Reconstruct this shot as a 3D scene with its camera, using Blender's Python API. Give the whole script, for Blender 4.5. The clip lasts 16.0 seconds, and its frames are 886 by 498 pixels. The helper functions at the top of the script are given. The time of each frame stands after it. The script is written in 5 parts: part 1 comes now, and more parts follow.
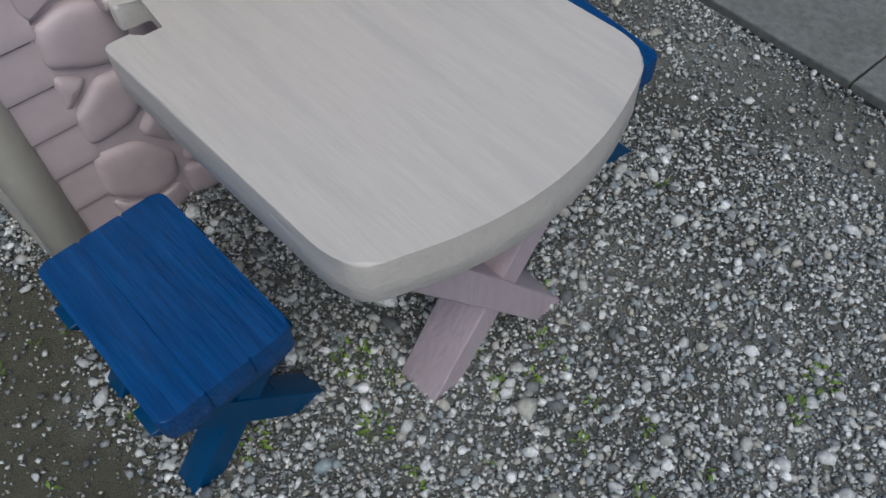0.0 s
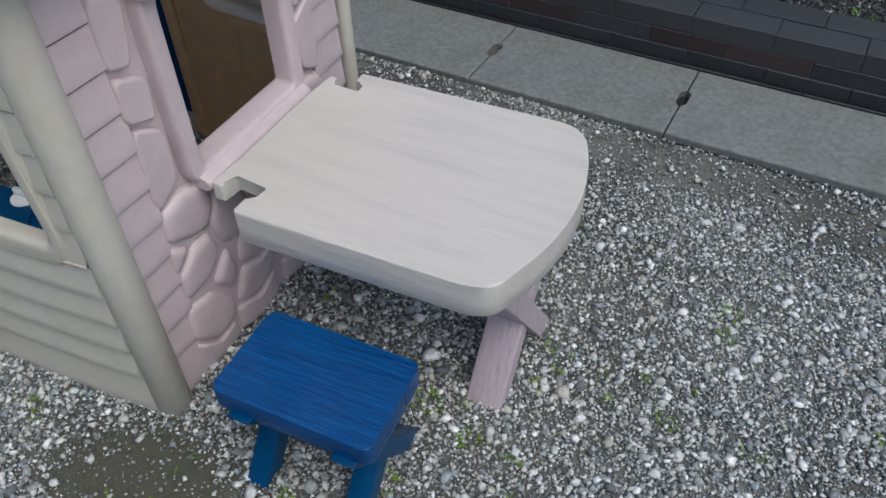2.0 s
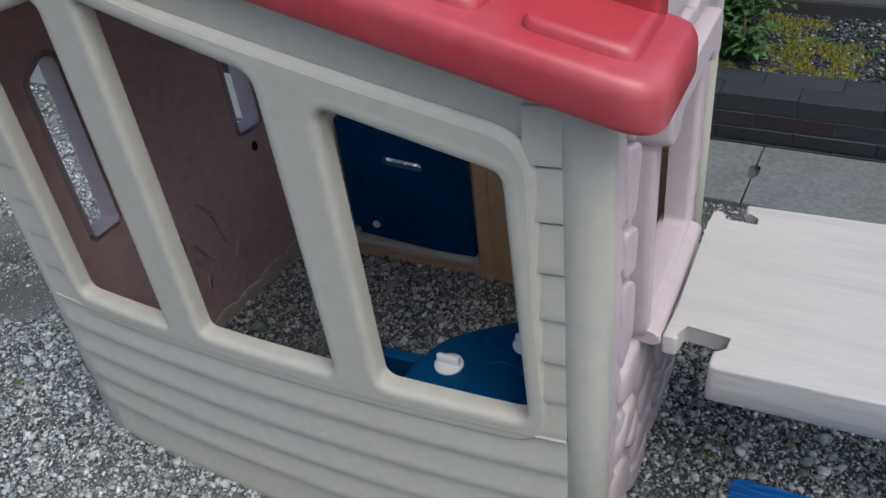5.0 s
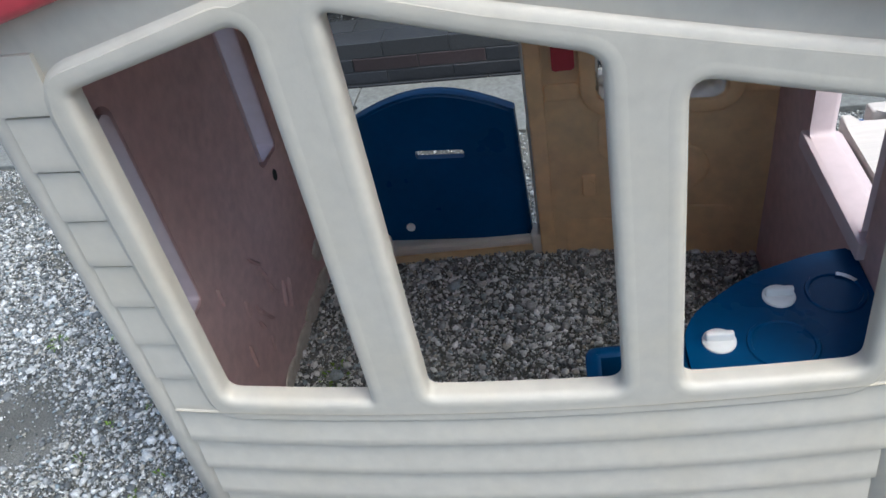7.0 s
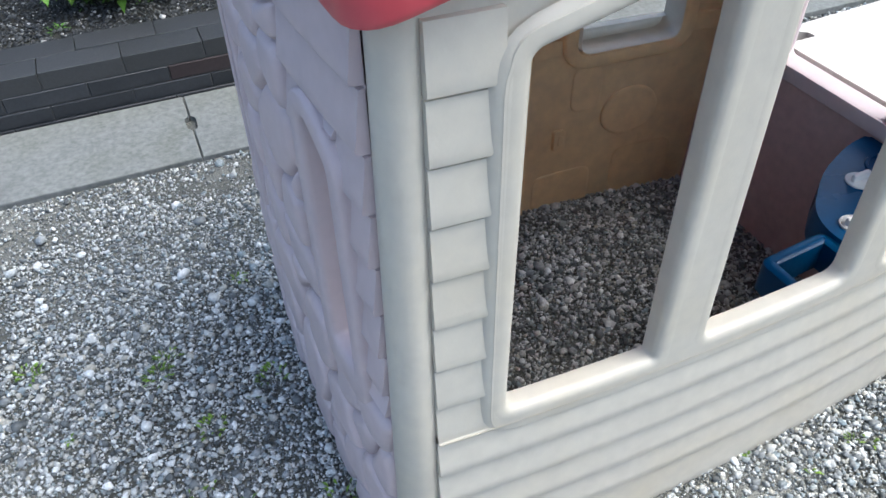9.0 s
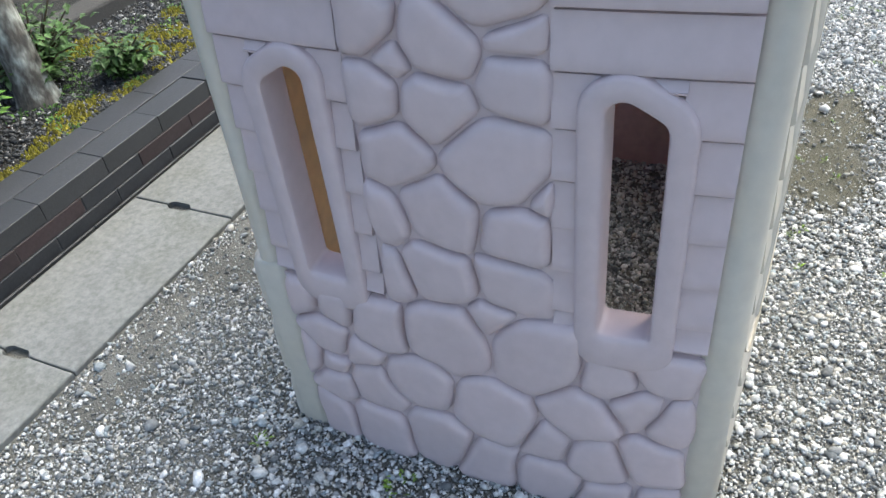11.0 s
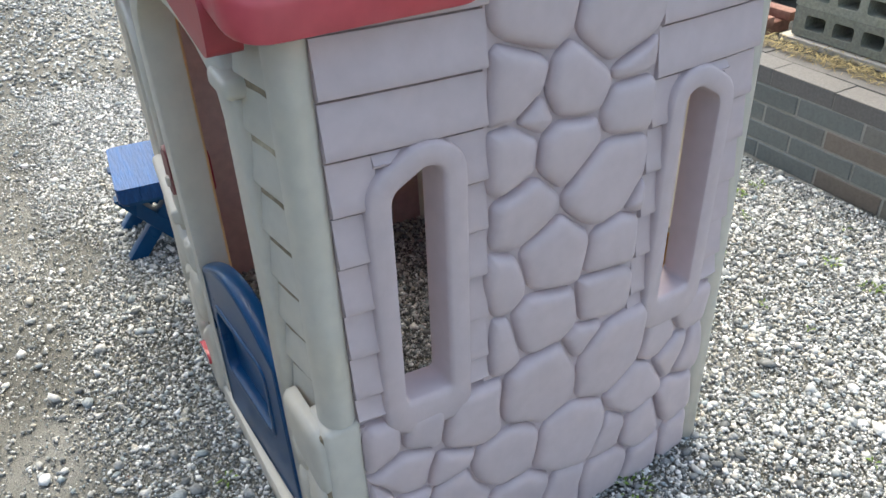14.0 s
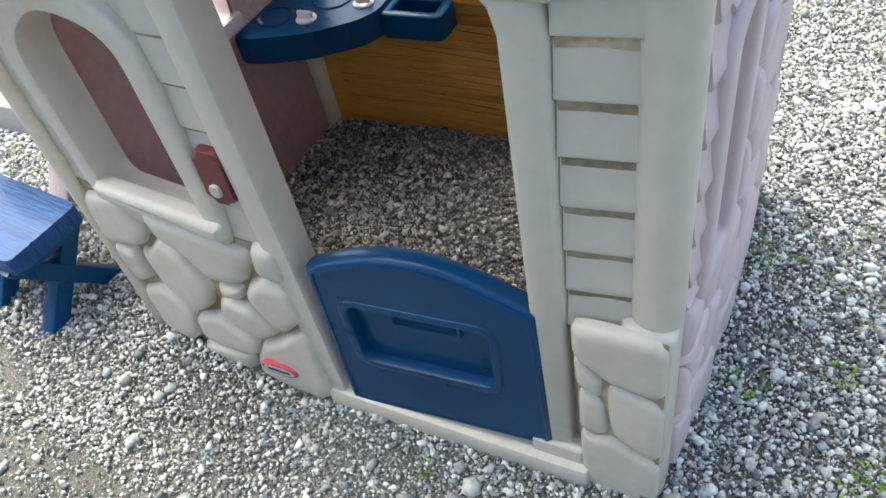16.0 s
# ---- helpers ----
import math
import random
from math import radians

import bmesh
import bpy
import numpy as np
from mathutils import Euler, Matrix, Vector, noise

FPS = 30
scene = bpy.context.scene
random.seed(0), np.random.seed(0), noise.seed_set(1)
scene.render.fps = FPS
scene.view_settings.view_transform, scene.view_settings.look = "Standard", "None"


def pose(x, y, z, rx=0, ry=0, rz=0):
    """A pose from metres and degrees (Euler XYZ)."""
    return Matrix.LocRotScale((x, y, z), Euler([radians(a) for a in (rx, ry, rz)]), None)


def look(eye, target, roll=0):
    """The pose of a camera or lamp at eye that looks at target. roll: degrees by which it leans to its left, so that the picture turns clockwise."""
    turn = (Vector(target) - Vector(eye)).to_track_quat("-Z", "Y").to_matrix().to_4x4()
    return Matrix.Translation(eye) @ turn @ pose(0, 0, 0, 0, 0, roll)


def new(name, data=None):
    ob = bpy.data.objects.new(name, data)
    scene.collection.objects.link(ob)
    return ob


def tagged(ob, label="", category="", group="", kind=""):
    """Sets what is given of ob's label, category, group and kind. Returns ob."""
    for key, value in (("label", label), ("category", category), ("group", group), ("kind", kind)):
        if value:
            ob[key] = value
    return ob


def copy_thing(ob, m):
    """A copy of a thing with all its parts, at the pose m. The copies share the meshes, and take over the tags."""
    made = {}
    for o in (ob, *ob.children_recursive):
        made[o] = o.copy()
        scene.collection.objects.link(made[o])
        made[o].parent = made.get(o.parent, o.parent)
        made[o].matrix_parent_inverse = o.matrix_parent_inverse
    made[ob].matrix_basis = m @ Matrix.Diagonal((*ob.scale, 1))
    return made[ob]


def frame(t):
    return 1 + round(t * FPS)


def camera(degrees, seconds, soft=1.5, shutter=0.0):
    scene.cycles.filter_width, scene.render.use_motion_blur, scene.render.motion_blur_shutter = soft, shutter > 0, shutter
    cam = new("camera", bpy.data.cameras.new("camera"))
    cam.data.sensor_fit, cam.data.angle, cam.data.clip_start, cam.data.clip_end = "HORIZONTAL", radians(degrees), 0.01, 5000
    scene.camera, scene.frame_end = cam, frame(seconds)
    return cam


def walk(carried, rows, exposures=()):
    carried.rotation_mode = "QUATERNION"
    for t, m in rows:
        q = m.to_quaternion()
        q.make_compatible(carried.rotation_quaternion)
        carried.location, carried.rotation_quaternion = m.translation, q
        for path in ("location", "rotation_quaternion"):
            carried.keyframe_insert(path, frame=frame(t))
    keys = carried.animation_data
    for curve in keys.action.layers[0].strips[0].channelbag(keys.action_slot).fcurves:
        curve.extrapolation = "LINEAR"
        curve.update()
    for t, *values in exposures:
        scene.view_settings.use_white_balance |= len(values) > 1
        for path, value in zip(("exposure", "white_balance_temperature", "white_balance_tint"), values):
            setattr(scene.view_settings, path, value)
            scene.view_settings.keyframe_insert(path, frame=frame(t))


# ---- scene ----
cam = camera(59.33, 16.0)
PATH = [
    (0, (1.97, 0.025, 1.05), (1.086, 0.777, -0.579), -2.6),
    (0.5, (1.936, -0.14, 1.123), (1.195, 0.721, -0.523), -1.3),
    (1, (1.868, -0.331, 1.203), (1.183, 0.768, -0.321), -0.7),
    (1.5, (1.904, -0.416, 1.267), (1.071, 0.718, -0.154), -3.3),
    (2, (1.891, -0.496, 1.298), (1.248, 0.775, -0.107), -1.5),
    (2.5, (1.858, -0.615, 1.307), (1.284, 0.827, 0.046), 0.0),
    (3, (1.84, -0.672, 1.31), (1.244, 0.813, 0.111), -0.5),
    (3.5, (1.709, -0.661, 1.275), (0.955, 0.682, -0.001), 0.4),
    (4, (1.538, -0.638, 1.277), (0.676, 0.737, 0.109), -3.1),
    (4.2, (1.468, -0.64, 1.285), (0.552, 0.714, 0.133), -4.3),
    (6.3, (0.856, -0.721, 1.287), (0.286, 0.743, 0.049), -13.7),
    (6.5, (0.778, -0.711, 1.282), (0.227, 0.736, 0.016), -13.6),
    (7, (0.559, -0.684, 1.296), (0.241, 0.827, 0.026), -11.8),
    (7.5, (0.384, -0.635, 1.282), (0.149, 0.905, 0.028), -9.6),
    (8, (0.217, -0.591, 1.283), (0.112, 0.971, 0.038), -5.1),
    (8.2, (0.117, -0.579, 1.288), (0.157, 0.961, 0.013), -4.7),
    (10.3, (-0.753, -0.205, 1.275), (0.438, 0.763, -0.007), 0.5),
    (10.5, (-0.792, -0.136, 1.266), (0.453, 0.763, -0.016), -1.9),
    (11, (-0.894, 0.078, 1.267), (0.502, 0.755, 0.005), -7.1),
    (11.5, (-0.999, 0.251, 1.263), (0.601, 0.586, 0.11), -4.4),
    (12, (-1.034, 0.404, 1.269), (0.695, 0.525, 0.272), -2.0),
    (12.5, (-0.984, 0.54, 1.271), (0.731, 0.398, 0.251), -2.0),
    (13, (-0.974, 0.704, 1.284), (0.695, 0.303, 0.257), -0.8),
    (13.5, (-0.943, 0.89, 1.272), (0.605, 0.242, 0.184), 0.5),
    (14, (-0.847, 1.054, 1.264), (0.602, 0.233, 0.157), -2.2),
    (14.5, (-0.734, 1.236, 1.268), (0.523, 0.168, 0.137), -1.4),
    (15, (-0.599, 1.395, 1.274), (0.362, 0.207, -0.016), -4.2),
    (15.5, (-0.409, 1.432, 1.258), (0.475, 0.269, -0.109), -10.0),
    (16, (-0.186, 1.425, 1.264), (0.593, 0.273, -0.173), -12.9),
]
EXPOSURES = [(0, -0.38, 6100, 4), (1, -0.03, 6150, 4), (1.5, -0.01, 6150, 4), (3, -0.06, 6000, 4), (4, -0.15, 6000, 5), (6.5, 0.77, 6050, 4), (8, 1.1, 6050, 4), (10.5, 1.41, 6500, 4), (12, 1.50, 6850, 4), (13, 1.54, 7000, 4), (15, 1.69, 7350, 3), (15.5, 1.65, 7300, 2), (16, 1.99, 7200, 2)]
walk(cam, [(t, look(eye, target, roll)) for t, eye, target, roll in PATH], EXPOSURES)

# ---- world, sun, exposure ----
world = bpy.data.worlds.new("overcast")
scene.world = world
world.use_nodes = True
wn = world.node_tree
sky = wn.nodes.new("ShaderNodeTexSky")
sky.sky_type = "NISHITA"
sky.sun_disc = False
sky.sun_elevation, sky.sun_rotation = radians(61), radians(117)
sky.air_density, sky.dust_density, sky.ozone_density = 1.0, 4.0, 1.0
wn.links.new(sky.outputs[0], wn.nodes["Background"].inputs[0])
wn.nodes["Background"].inputs[1].default_value = 0.15
sun = new("sun", bpy.data.lights.new("sun", "SUN"))
sun.data.energy, sun.data.angle, sun.data.color = 1.15, radians(50), (1.0, 0.985, 0.95)
sun.matrix_world = look((2.6, -1.3, 5.2), (0, 0, 0))


# ---- materials ----
def material(name, base, rough=0.5, vary=0.12, scale=6.0, fine=60.0, bump=0.15, bump_scale=90.0, stain=None, stain_amount=0.0,
             random_by=None, spread=0.0, alt=None, metallic=0.0, stretch=(1, 1, 1), coat=0.0, bump_dist=0.002, specular=0.5, translucent=0.0):
    """A surface with soft large stains, fine grain and relief; random_by: 'object' or 'island' shifts each piece."""
    m = bpy.data.materials.new(name)
    m.use_nodes = True
    t = m.node_tree
    b = t.nodes["Principled BSDF"]
    b.inputs["Roughness"].default_value, b.inputs["Metallic"].default_value = rough, metallic
    b.inputs["Coat Weight"].default_value = coat
    b.inputs["Specular IOR Level"].default_value = specular
    co = t.nodes.new("ShaderNodeTexCoord")
    mp = t.nodes.new("ShaderNodeMapping")
    mp.inputs["Scale"].default_value = stretch
    t.links.new(co.outputs["Object"], mp.inputs[0])

    def noise_of(s, detail=4.0):
        n = t.nodes.new("ShaderNodeTexNoise")
        n.inputs["Scale"].default_value, n.inputs["Detail"].default_value = s, detail
        t.links.new(mp.outputs[0], n.inputs["Vector"])
        return n

    def mix(kind, fac, a, c):
        x = t.nodes.new("ShaderNodeMix")
        x.data_type, x.blend_type = "RGBA", kind
        for sock, val in ((x.inputs[0], fac), (x.inputs[6], a), (x.inputs[7], c)):
            if isinstance(val, (int, float, tuple)):
                sock.default_value = val
            else:
                t.links.new(val, sock)
        return x.outputs[2]

    def ramp(src, lo, hi, a, c):
        r = t.nodes.new("ShaderNodeMapRange")
        for i, v in zip((1, 2, 3, 4), (lo, hi, a, c)):
            r.inputs[i].default_value = v
        t.links.new(src, r.inputs[0])
        return r.outputs[0]

    big, small = noise_of(scale), noise_of(fine, 6.0)
    col = (*base, 1)
    if stain:
        col = mix("MIX", ramp(big.outputs[0], 0.45, 0.75, 0.0, stain_amount), col, (*stain, 1))
    if alt:
        info, wrap = t.nodes.new("ShaderNodeObjectInfo"), t.nodes.new("ShaderNodeMath")
        wrap.operation = "PINGPONG"
        wrap.inputs[1].default_value = 0.13
        t.links.new(info.outputs["Random"], wrap.inputs[0])
        col = mix("MIX", ramp(wrap.outputs[0], 0.05, 0.11, 0.0, 0.9), col, (*alt, 1))
    tone = t.nodes.new("ShaderNodeMath")
    tone.operation = "MULTIPLY_ADD"
    t.links.new(ramp(big.outputs[0], 0.3, 0.7, 1 - vary, 1 + vary), tone.inputs[0])
    t.links.new(ramp(small.outputs[0], 0.3, 0.7, 1 - vary, 1 + vary), tone.inputs[1])
    tone.inputs[2].default_value = 0.0
    value = tone.outputs[0]
    if random_by:
        src = t.nodes.new("ShaderNodeObjectInfo" if random_by == "object" else "ShaderNodeNewGeometry")
        r = src.outputs["Random" if random_by == "object" else "Random Per Island"]
        k = t.nodes.new("ShaderNodeMath")
        k.operation = "MULTIPLY"
        t.links.new(value, k.inputs[0])
        t.links.new(ramp(r, 0, 1, 1 - spread, 1 + spread), k.inputs[1])
        value = k.outputs[0]
    hsv = t.nodes.new("ShaderNodeHueSaturation")
    t.links.new(value, hsv.inputs["Value"])
    if isinstance(col, tuple):
        hsv.inputs["Color"].default_value = col
    else:
        t.links.new(col, hsv.inputs["Color"])
    t.links.new(hsv.outputs[0], b.inputs["Base Color"])
    t.links.new(ramp(big.outputs[0], 0.3, 0.7, rough * 0.88, min(1, rough * 1.12)), b.inputs["Roughness"])
    if bump:
        bn = noise_of(bump_scale, 5.0)
        bp = t.nodes.new("ShaderNodeBump")
        bp.inputs["Strength"].default_value, bp.inputs["Distance"].default_value = bump, bump_dist
        t.links.new(bn.outputs[0], bp.inputs["Height"])
        t.links.new(bp.outputs[0], b.inputs["Normal"])
    if translucent:
        tr, mx = t.nodes.new("ShaderNodeBsdfTranslucent"), t.nodes.new("ShaderNodeMixShader")
        t.links.new(hsv.outputs[0], tr.inputs["Color"])
        mx.inputs[0].default_value = translucent
        t.links.new(b.outputs[0], mx.inputs[1])
        t.links.new(tr.outputs[0], mx.inputs[2])
        t.links.new(mx.outputs[0], t.nodes["Material Output"].inputs["Surface"])
    return m


def stones_material(name, dark, light, tint, rough=0.85):
    """Loose gravel: each pebble takes its own grey, some bluish or rusty."""
    m = bpy.data.materials.new(name)
    m.use_nodes = True
    t = m.node_tree
    b = t.nodes["Principled BSDF"]
    b.inputs["Roughness"].default_value = rough
    g = t.nodes.new("ShaderNodeNewGeometry")
    r = t.nodes.new("ShaderNodeValToRGB")
    r.color_ramp.elements[0].color, r.color_ramp.elements[1].color = (*dark, 1), (*light, 1)
    for pos, c in tint:
        r.color_ramp.elements.new(pos).color = (*c, 1)
    t.links.new(g.outputs["Random Per Island"], r.inputs[0])
    co = t.nodes.new("ShaderNodeTexCoord")
    n = t.nodes.new("ShaderNodeTexNoise")
    n.inputs["Scale"].default_value, n.inputs["Detail"].default_value = 160.0, 5.0
    t.links.new(co.outputs["Object"], n.inputs["Vector"])
    mr = t.nodes.new("ShaderNodeMapRange")
    mr.inputs[1].default_value, mr.inputs[2].default_value, mr.inputs[3].default_value, mr.inputs[4].default_value = 0.3, 0.7, 0.75, 1.2
    t.links.new(n.outputs[0], mr.inputs[0])
    h = t.nodes.new("ShaderNodeHueSaturation")
    t.links.new(r.outputs[0], h.inputs["Color"])
    t.links.new(mr.outputs[0], h.inputs["Value"])
    t.links.new(h.outputs[0], b.inputs["Base Color"])
    bp = t.nodes.new("ShaderNodeBump")
    bp.inputs["Strength"].default_value, bp.inputs["Distance"].default_value = 0.5, 0.002
    t.links.new(n.outputs[0], bp.inputs["Height"])
    t.links.new(bp.outputs[0], b.inputs["Normal"])
    return m


CREAM = material("cream_plastic", (0.705, 0.665, 0.585), 0.35, 0.04, 5, 40, 0.10, 250, stain=(0.62, 0.555, 0.43), stain_amount=0.5, translucent=0.27)
MAUVE = material("mauve_plastic", (0.590, 0.487, 0.498), 0.48, 0.04, 5, 40, 0.10, 250, stain=(0.46, 0.40, 0.42), stain_amount=0.4, translucent=0.10)
GRAIN_WHITE = material("grained_off_white_plastic", (0.560, 0.522, 0.485), 0.42, 0.035, 3.2, 22, 0.30, 11, stain=(0.43, 0.41, 0.39), stain_amount=0.75, stretch=(1, 9, 9), bump_dist=0.006)
GRAIN_BLUE = material("grained_blue_plastic", (0.001, 0.049, 0.178), 0.42, 0.12, 8, 20, 1.0, 16, stain=(0.003, 0.075, 0.235), stain_amount=0.5, specular=0.22, coat=0.25, stretch=(1, 9, 3), bump_dist=0.004)
GRAIN_MAUVE = material("grained_mauve_plastic", (0.44, 0.365, 0.40), 0.5, 0.06, 6, 18, 0.7, 14, stain=(0.36, 0.30, 0.33), stain_amount=0.5, stretch=(8, 4, 1), bump_dist=0.004)
# the outer mauve again, with the warm indoor light painted in as brown
MAUVE_IN = material("mauve_plastic_indoor_light", (0.57, 0.40, 0.385), 0.5, 0.10, 5, 40, 0.2, 120, stain=(0.44, 0.295, 0.275), stain_amount=0.7, translucent=0.20)
# ochre and its high albedo stand in for light coming through the plastic
OCHRE = material("backlit_ochre_inner_plastic", (0.93, 0.72, 0.44), 0.45, 0.08, 4, 30, 0.15, 120, stain=(0.74, 0.55, 0.30), stain_amount=0.7, translucent=0.52)
# daylight glowing through the south wall is painted in as saturated amber
AMBER = material("backlit_amber_inner_plastic", (0.88, 0.50, 0.12), 0.45, 0.10, 4, 30, 0.3, 14, stain=(0.70, 0.36, 0.08), stain_amount=0.7, stretch=(1, 1, 8), bump_dist=0.004, translucent=0.35)
# the pinkish stain paints the sky's washed-out sheen into the red
RED = material("red_plastic", (0.55, 0.060, 0.080), 0.34, 0.06, 5, 40, 0.08, 250, stain=(0.56, 0.17, 0.19), stain_amount=0.5, coat=0.2, translucent=0.12)
BELL = material("maroon_plastic", (0.14, 0.022, 0.027), 0.4, 0.08)
# own dark red of the bell back; on the gable rail, painted-in shade
RED_DARK = material("dark_and_shaded_red_plastic", (0.34, 0.04, 0.052), 0.4, 0.05)
BLUE = material("blue_plastic", (0.001, 0.046, 0.130), 0.30, 0.06, 6, 60, 0.12, 120, stain=(0.002, 0.055, 0.155), stain_amount=0.5, specular=0.22)
NAVY = material("navy_plastic", (0.004, 0.035, 0.14), 0.35, 0.08, 6, 60, 0.1, 150)
TAP = material("white_plastic_tap", (0.72, 0.72, 0.70), 0.4, 0.03)
KNOB = material("white_plastic_knob", (0.75, 0.76, 0.74), 0.35, 0.03)
CONCRETE = material("gutter_concrete", (0.172, 0.180, 0.175), 0.85, 0.22, 6, 70, 0.7, 160, stain=(0.105, 0.11, 0.10), stain_amount=0.95, random_by="object", spread=0.10)
BRICK_DARK = material("dark_concrete_brick", (0.027, 0.030, 0.036), 0.5, 0.18, 5, 120, 0.5, 200, stain=(0.036, 0.036, 0.038), stain_amount=0.7, random_by="object", spread=0.18)
BRICK_RED = material("dark_reddish_brick", (0.038, 0.025, 0.027), 0.7, 0.18, 5, 120, 0.5, 200, stain=(0.035, 0.032, 0.035), stain_amount=0.7, random_by="object", spread=0.2)
KERB = material("weathered_kerb_concrete", (0.055, 0.053, 0.050), 0.9, 0.18, 4, 130, 0.5, 220, stain=(0.035, 0.034, 0.032), stain_amount=0.7)
SOILED = material("grey_soiled_plastic", (0.40, 0.36, 0.31), 0.7, 0.15, 9, 60, 0.2, 150, stain=(0.30, 0.28, 0.25), stain_amount=0.7)
MORTAR_DARK = material("dark_mortar", (0.07, 0.07, 0.07), 0.95, 0.15, 8, 150, 0.6, 300)
BRICK_GREY = material("grey_concrete_brick", (0.135, 0.150, 0.148), 0.75, 0.12, 5, 120, 0.5, 200, stain=(0.17, 0.15, 0.12), stain_amount=0.4, random_by="object", spread=0.22, alt=(0.175, 0.145, 0.122))
MORTAR = material("grey_mortar", (0.27, 0.27, 0.25), 0.95, 0.12, 8, 150, 0.6, 300)
COPING_S = material("brownish_coping_block", (0.125, 0.121, 0.118), 0.85, 0.14, 5, 120, 0.5, 200, stain=(0.095, 0.09, 0.086), stain_amount=0.6, random_by="object", spread=0.12)
COPING = material("coping_block", (0.039, 0.041, 0.044), 0.45, 0.14, 5, 120, 0.5, 200, stain=(0.034, 0.035, 0.038), stain_amount=0.6, random_by="object", spread=0.12)
DIRT = material("packed_sandy_earth", (0.130, 0.130, 0.116), 0.95, 0.36, 2.6, 330, 1.0, 320, stain=(0.195, 0.196, 0.184), stain_amount=0.8, bump_dist=0.006)


def mossy_patches(m, spots, colour):
    """Trodden olive-brown patches in the earth: (x, y, radius)."""
    t = m.node_tree
    b = t.nodes["Principled BSDF"]
    old = b.inputs["Base Color"].links[0].from_socket
    co = t.nodes.new("ShaderNodeTexCoord")
    wob = t.nodes.new("ShaderNodeTexNoise")
    wob.inputs["Scale"].default_value, wob.inputs["Detail"].default_value = 7.0, 5.0
    t.links.new(co.outputs["Object"], wob.inputs["Vector"])
    total = None
    for x, y, r in spots:
        d = t.nodes.new("ShaderNodeVectorMath")
        d.operation = "DISTANCE"
        d.inputs[1].default_value = (x, y, 0.0)
        t.links.new(co.outputs["Object"], d.inputs[0])
        k = t.nodes.new("ShaderNodeMath")
        k.operation = "MULTIPLY_ADD"
        k.inputs[1].default_value = -1.0 / r
        k.inputs[2].default_value = 0.9
        t.links.new(d.outputs["Value"], k.inputs[0])
        if total is None:
            total = k.outputs[0]
        else:
            mx = t.nodes.new("ShaderNodeMath")
            mx.operation = "MAXIMUM"
            t.links.new(total, mx.inputs[0])
            t.links.new(k.outputs[0], mx.inputs[1])
            total = mx.outputs[0]
    add = t.nodes.new("ShaderNodeMath")
    add.operation = "ADD"
    t.links.new(total, add.inputs[0])
    t.links.new(wob.outputs[0], add.inputs[1])
    mr = t.nodes.new("ShaderNodeMapRange")
    mr.inputs[1].default_value, mr.inputs[2].default_value = 0.55, 0.95
    t.links.new(add.outputs[0], mr.inputs[0])
    mix = t.nodes.new("ShaderNodeMix")
    mix.data_type = "RGBA"
    t.links.new(mr.outputs[0], mix.inputs[0])
    t.links.new(old, mix.inputs[6])
    mix.inputs[7].default_value = (*colour, 1)
    t.links.new(mix.outputs[2], b.inputs["Base Color"])


mossy_patches(DIRT, ((1.07, -0.12, 0.26), (1.36, -0.16, 0.24)), (0.088, 0.085, 0.062))
BED = material("bed_gravelly_soil", (0.024, 0.024, 0.021), 0.95, 0.25, 3, 160, 0.9, 260, stain=(0.036, 0.036, 0.031), stain_amount=0.6, bump_dist=0.006)
GRAVEL = stones_material("gravel_stones", (0.094, 0.101, 0.103), (0.770, 0.775, 0.770),
                         ((0.14, (0.143, 0.154, 0.157)), (0.34, (0.297, 0.308, 0.310)), (0.44, (0.253, 0.303, 0.325)), (0.52, (0.407, 0.385, 0.330)), (0.66, (0.451, 0.459, 0.449)), (0.88, (0.572, 0.580, 0.569))))
BED_STONE = stones_material("bed_chippings", (0.025, 0.027, 0.03), (0.5, 0.5, 0.49), ((0.5, (0.042, 0.045, 0.048)), (0.88, (0.10, 0.104, 0.106)), (0.96, (0.30, 0.30, 0.29))))
MOSS = material("yellow_green_moss", (0.19, 0.17, 0.008), 0.95, 0.35, 12, 120, 1.0, 200, stain=(0.07, 0.08, 0.015), stain_amount=0.9, random_by="island", spread=0.45, bump_dist=0.01)
BARK = material("pale_lichened_bark", (0.11, 0.10, 0.085), 0.95, 0.3, 22, 90, 1.0, 60, stain=(0.36, 0.38, 0.34), stain_amount=0.95, stretch=(1, 1, 0.5), bump_dist=0.006)
LEAF_BUSH = material("bright_green_broad_leaf", (0.075, 0.165, 0.020), 0.42, 0.15, 10, 60, 0.1, random_by="island", spread=0.5)
STEM = material("brown_stem", (0.06, 0.045, 0.025), 0.9, 0.2, 10, 60, 0.1)
LEAF = material("green_leaf", (0.045, 0.10, 0.02), 0.6, 0.2, 10, 60, 0.1, random_by="island", spread=0.45)
LEAF_LIGHT = material("pale_weed_leaf", (0.12, 0.20, 0.025), 0.65, 0.2, 10, 60, 0.1, random_by="island", spread=0.4)
LEAF_BED = material("fresh_green_weed_leaf", (0.055, 0.135, 0.015), 0.6, 0.2, 10, 60, 0.1, random_by="island", spread=0.45)
STRAW = material("dry_straw", (0.27, 0.22, 0.11), 0.9, 0.25, 10, 60, 0.1, random_by="island", spread=0.7)
GROOVE = material("brown_dirt_in_grooves", (0.30, 0.235, 0.155), 0.85, 0.25, 9, 80, 0.4, 200, stain=(0.50, 0.43, 0.32), stain_amount=0.8)
TIMBER = material("pale_timber", (0.34, 0.32, 0.285), 0.8, 0.1, 3, 60, 0.3)
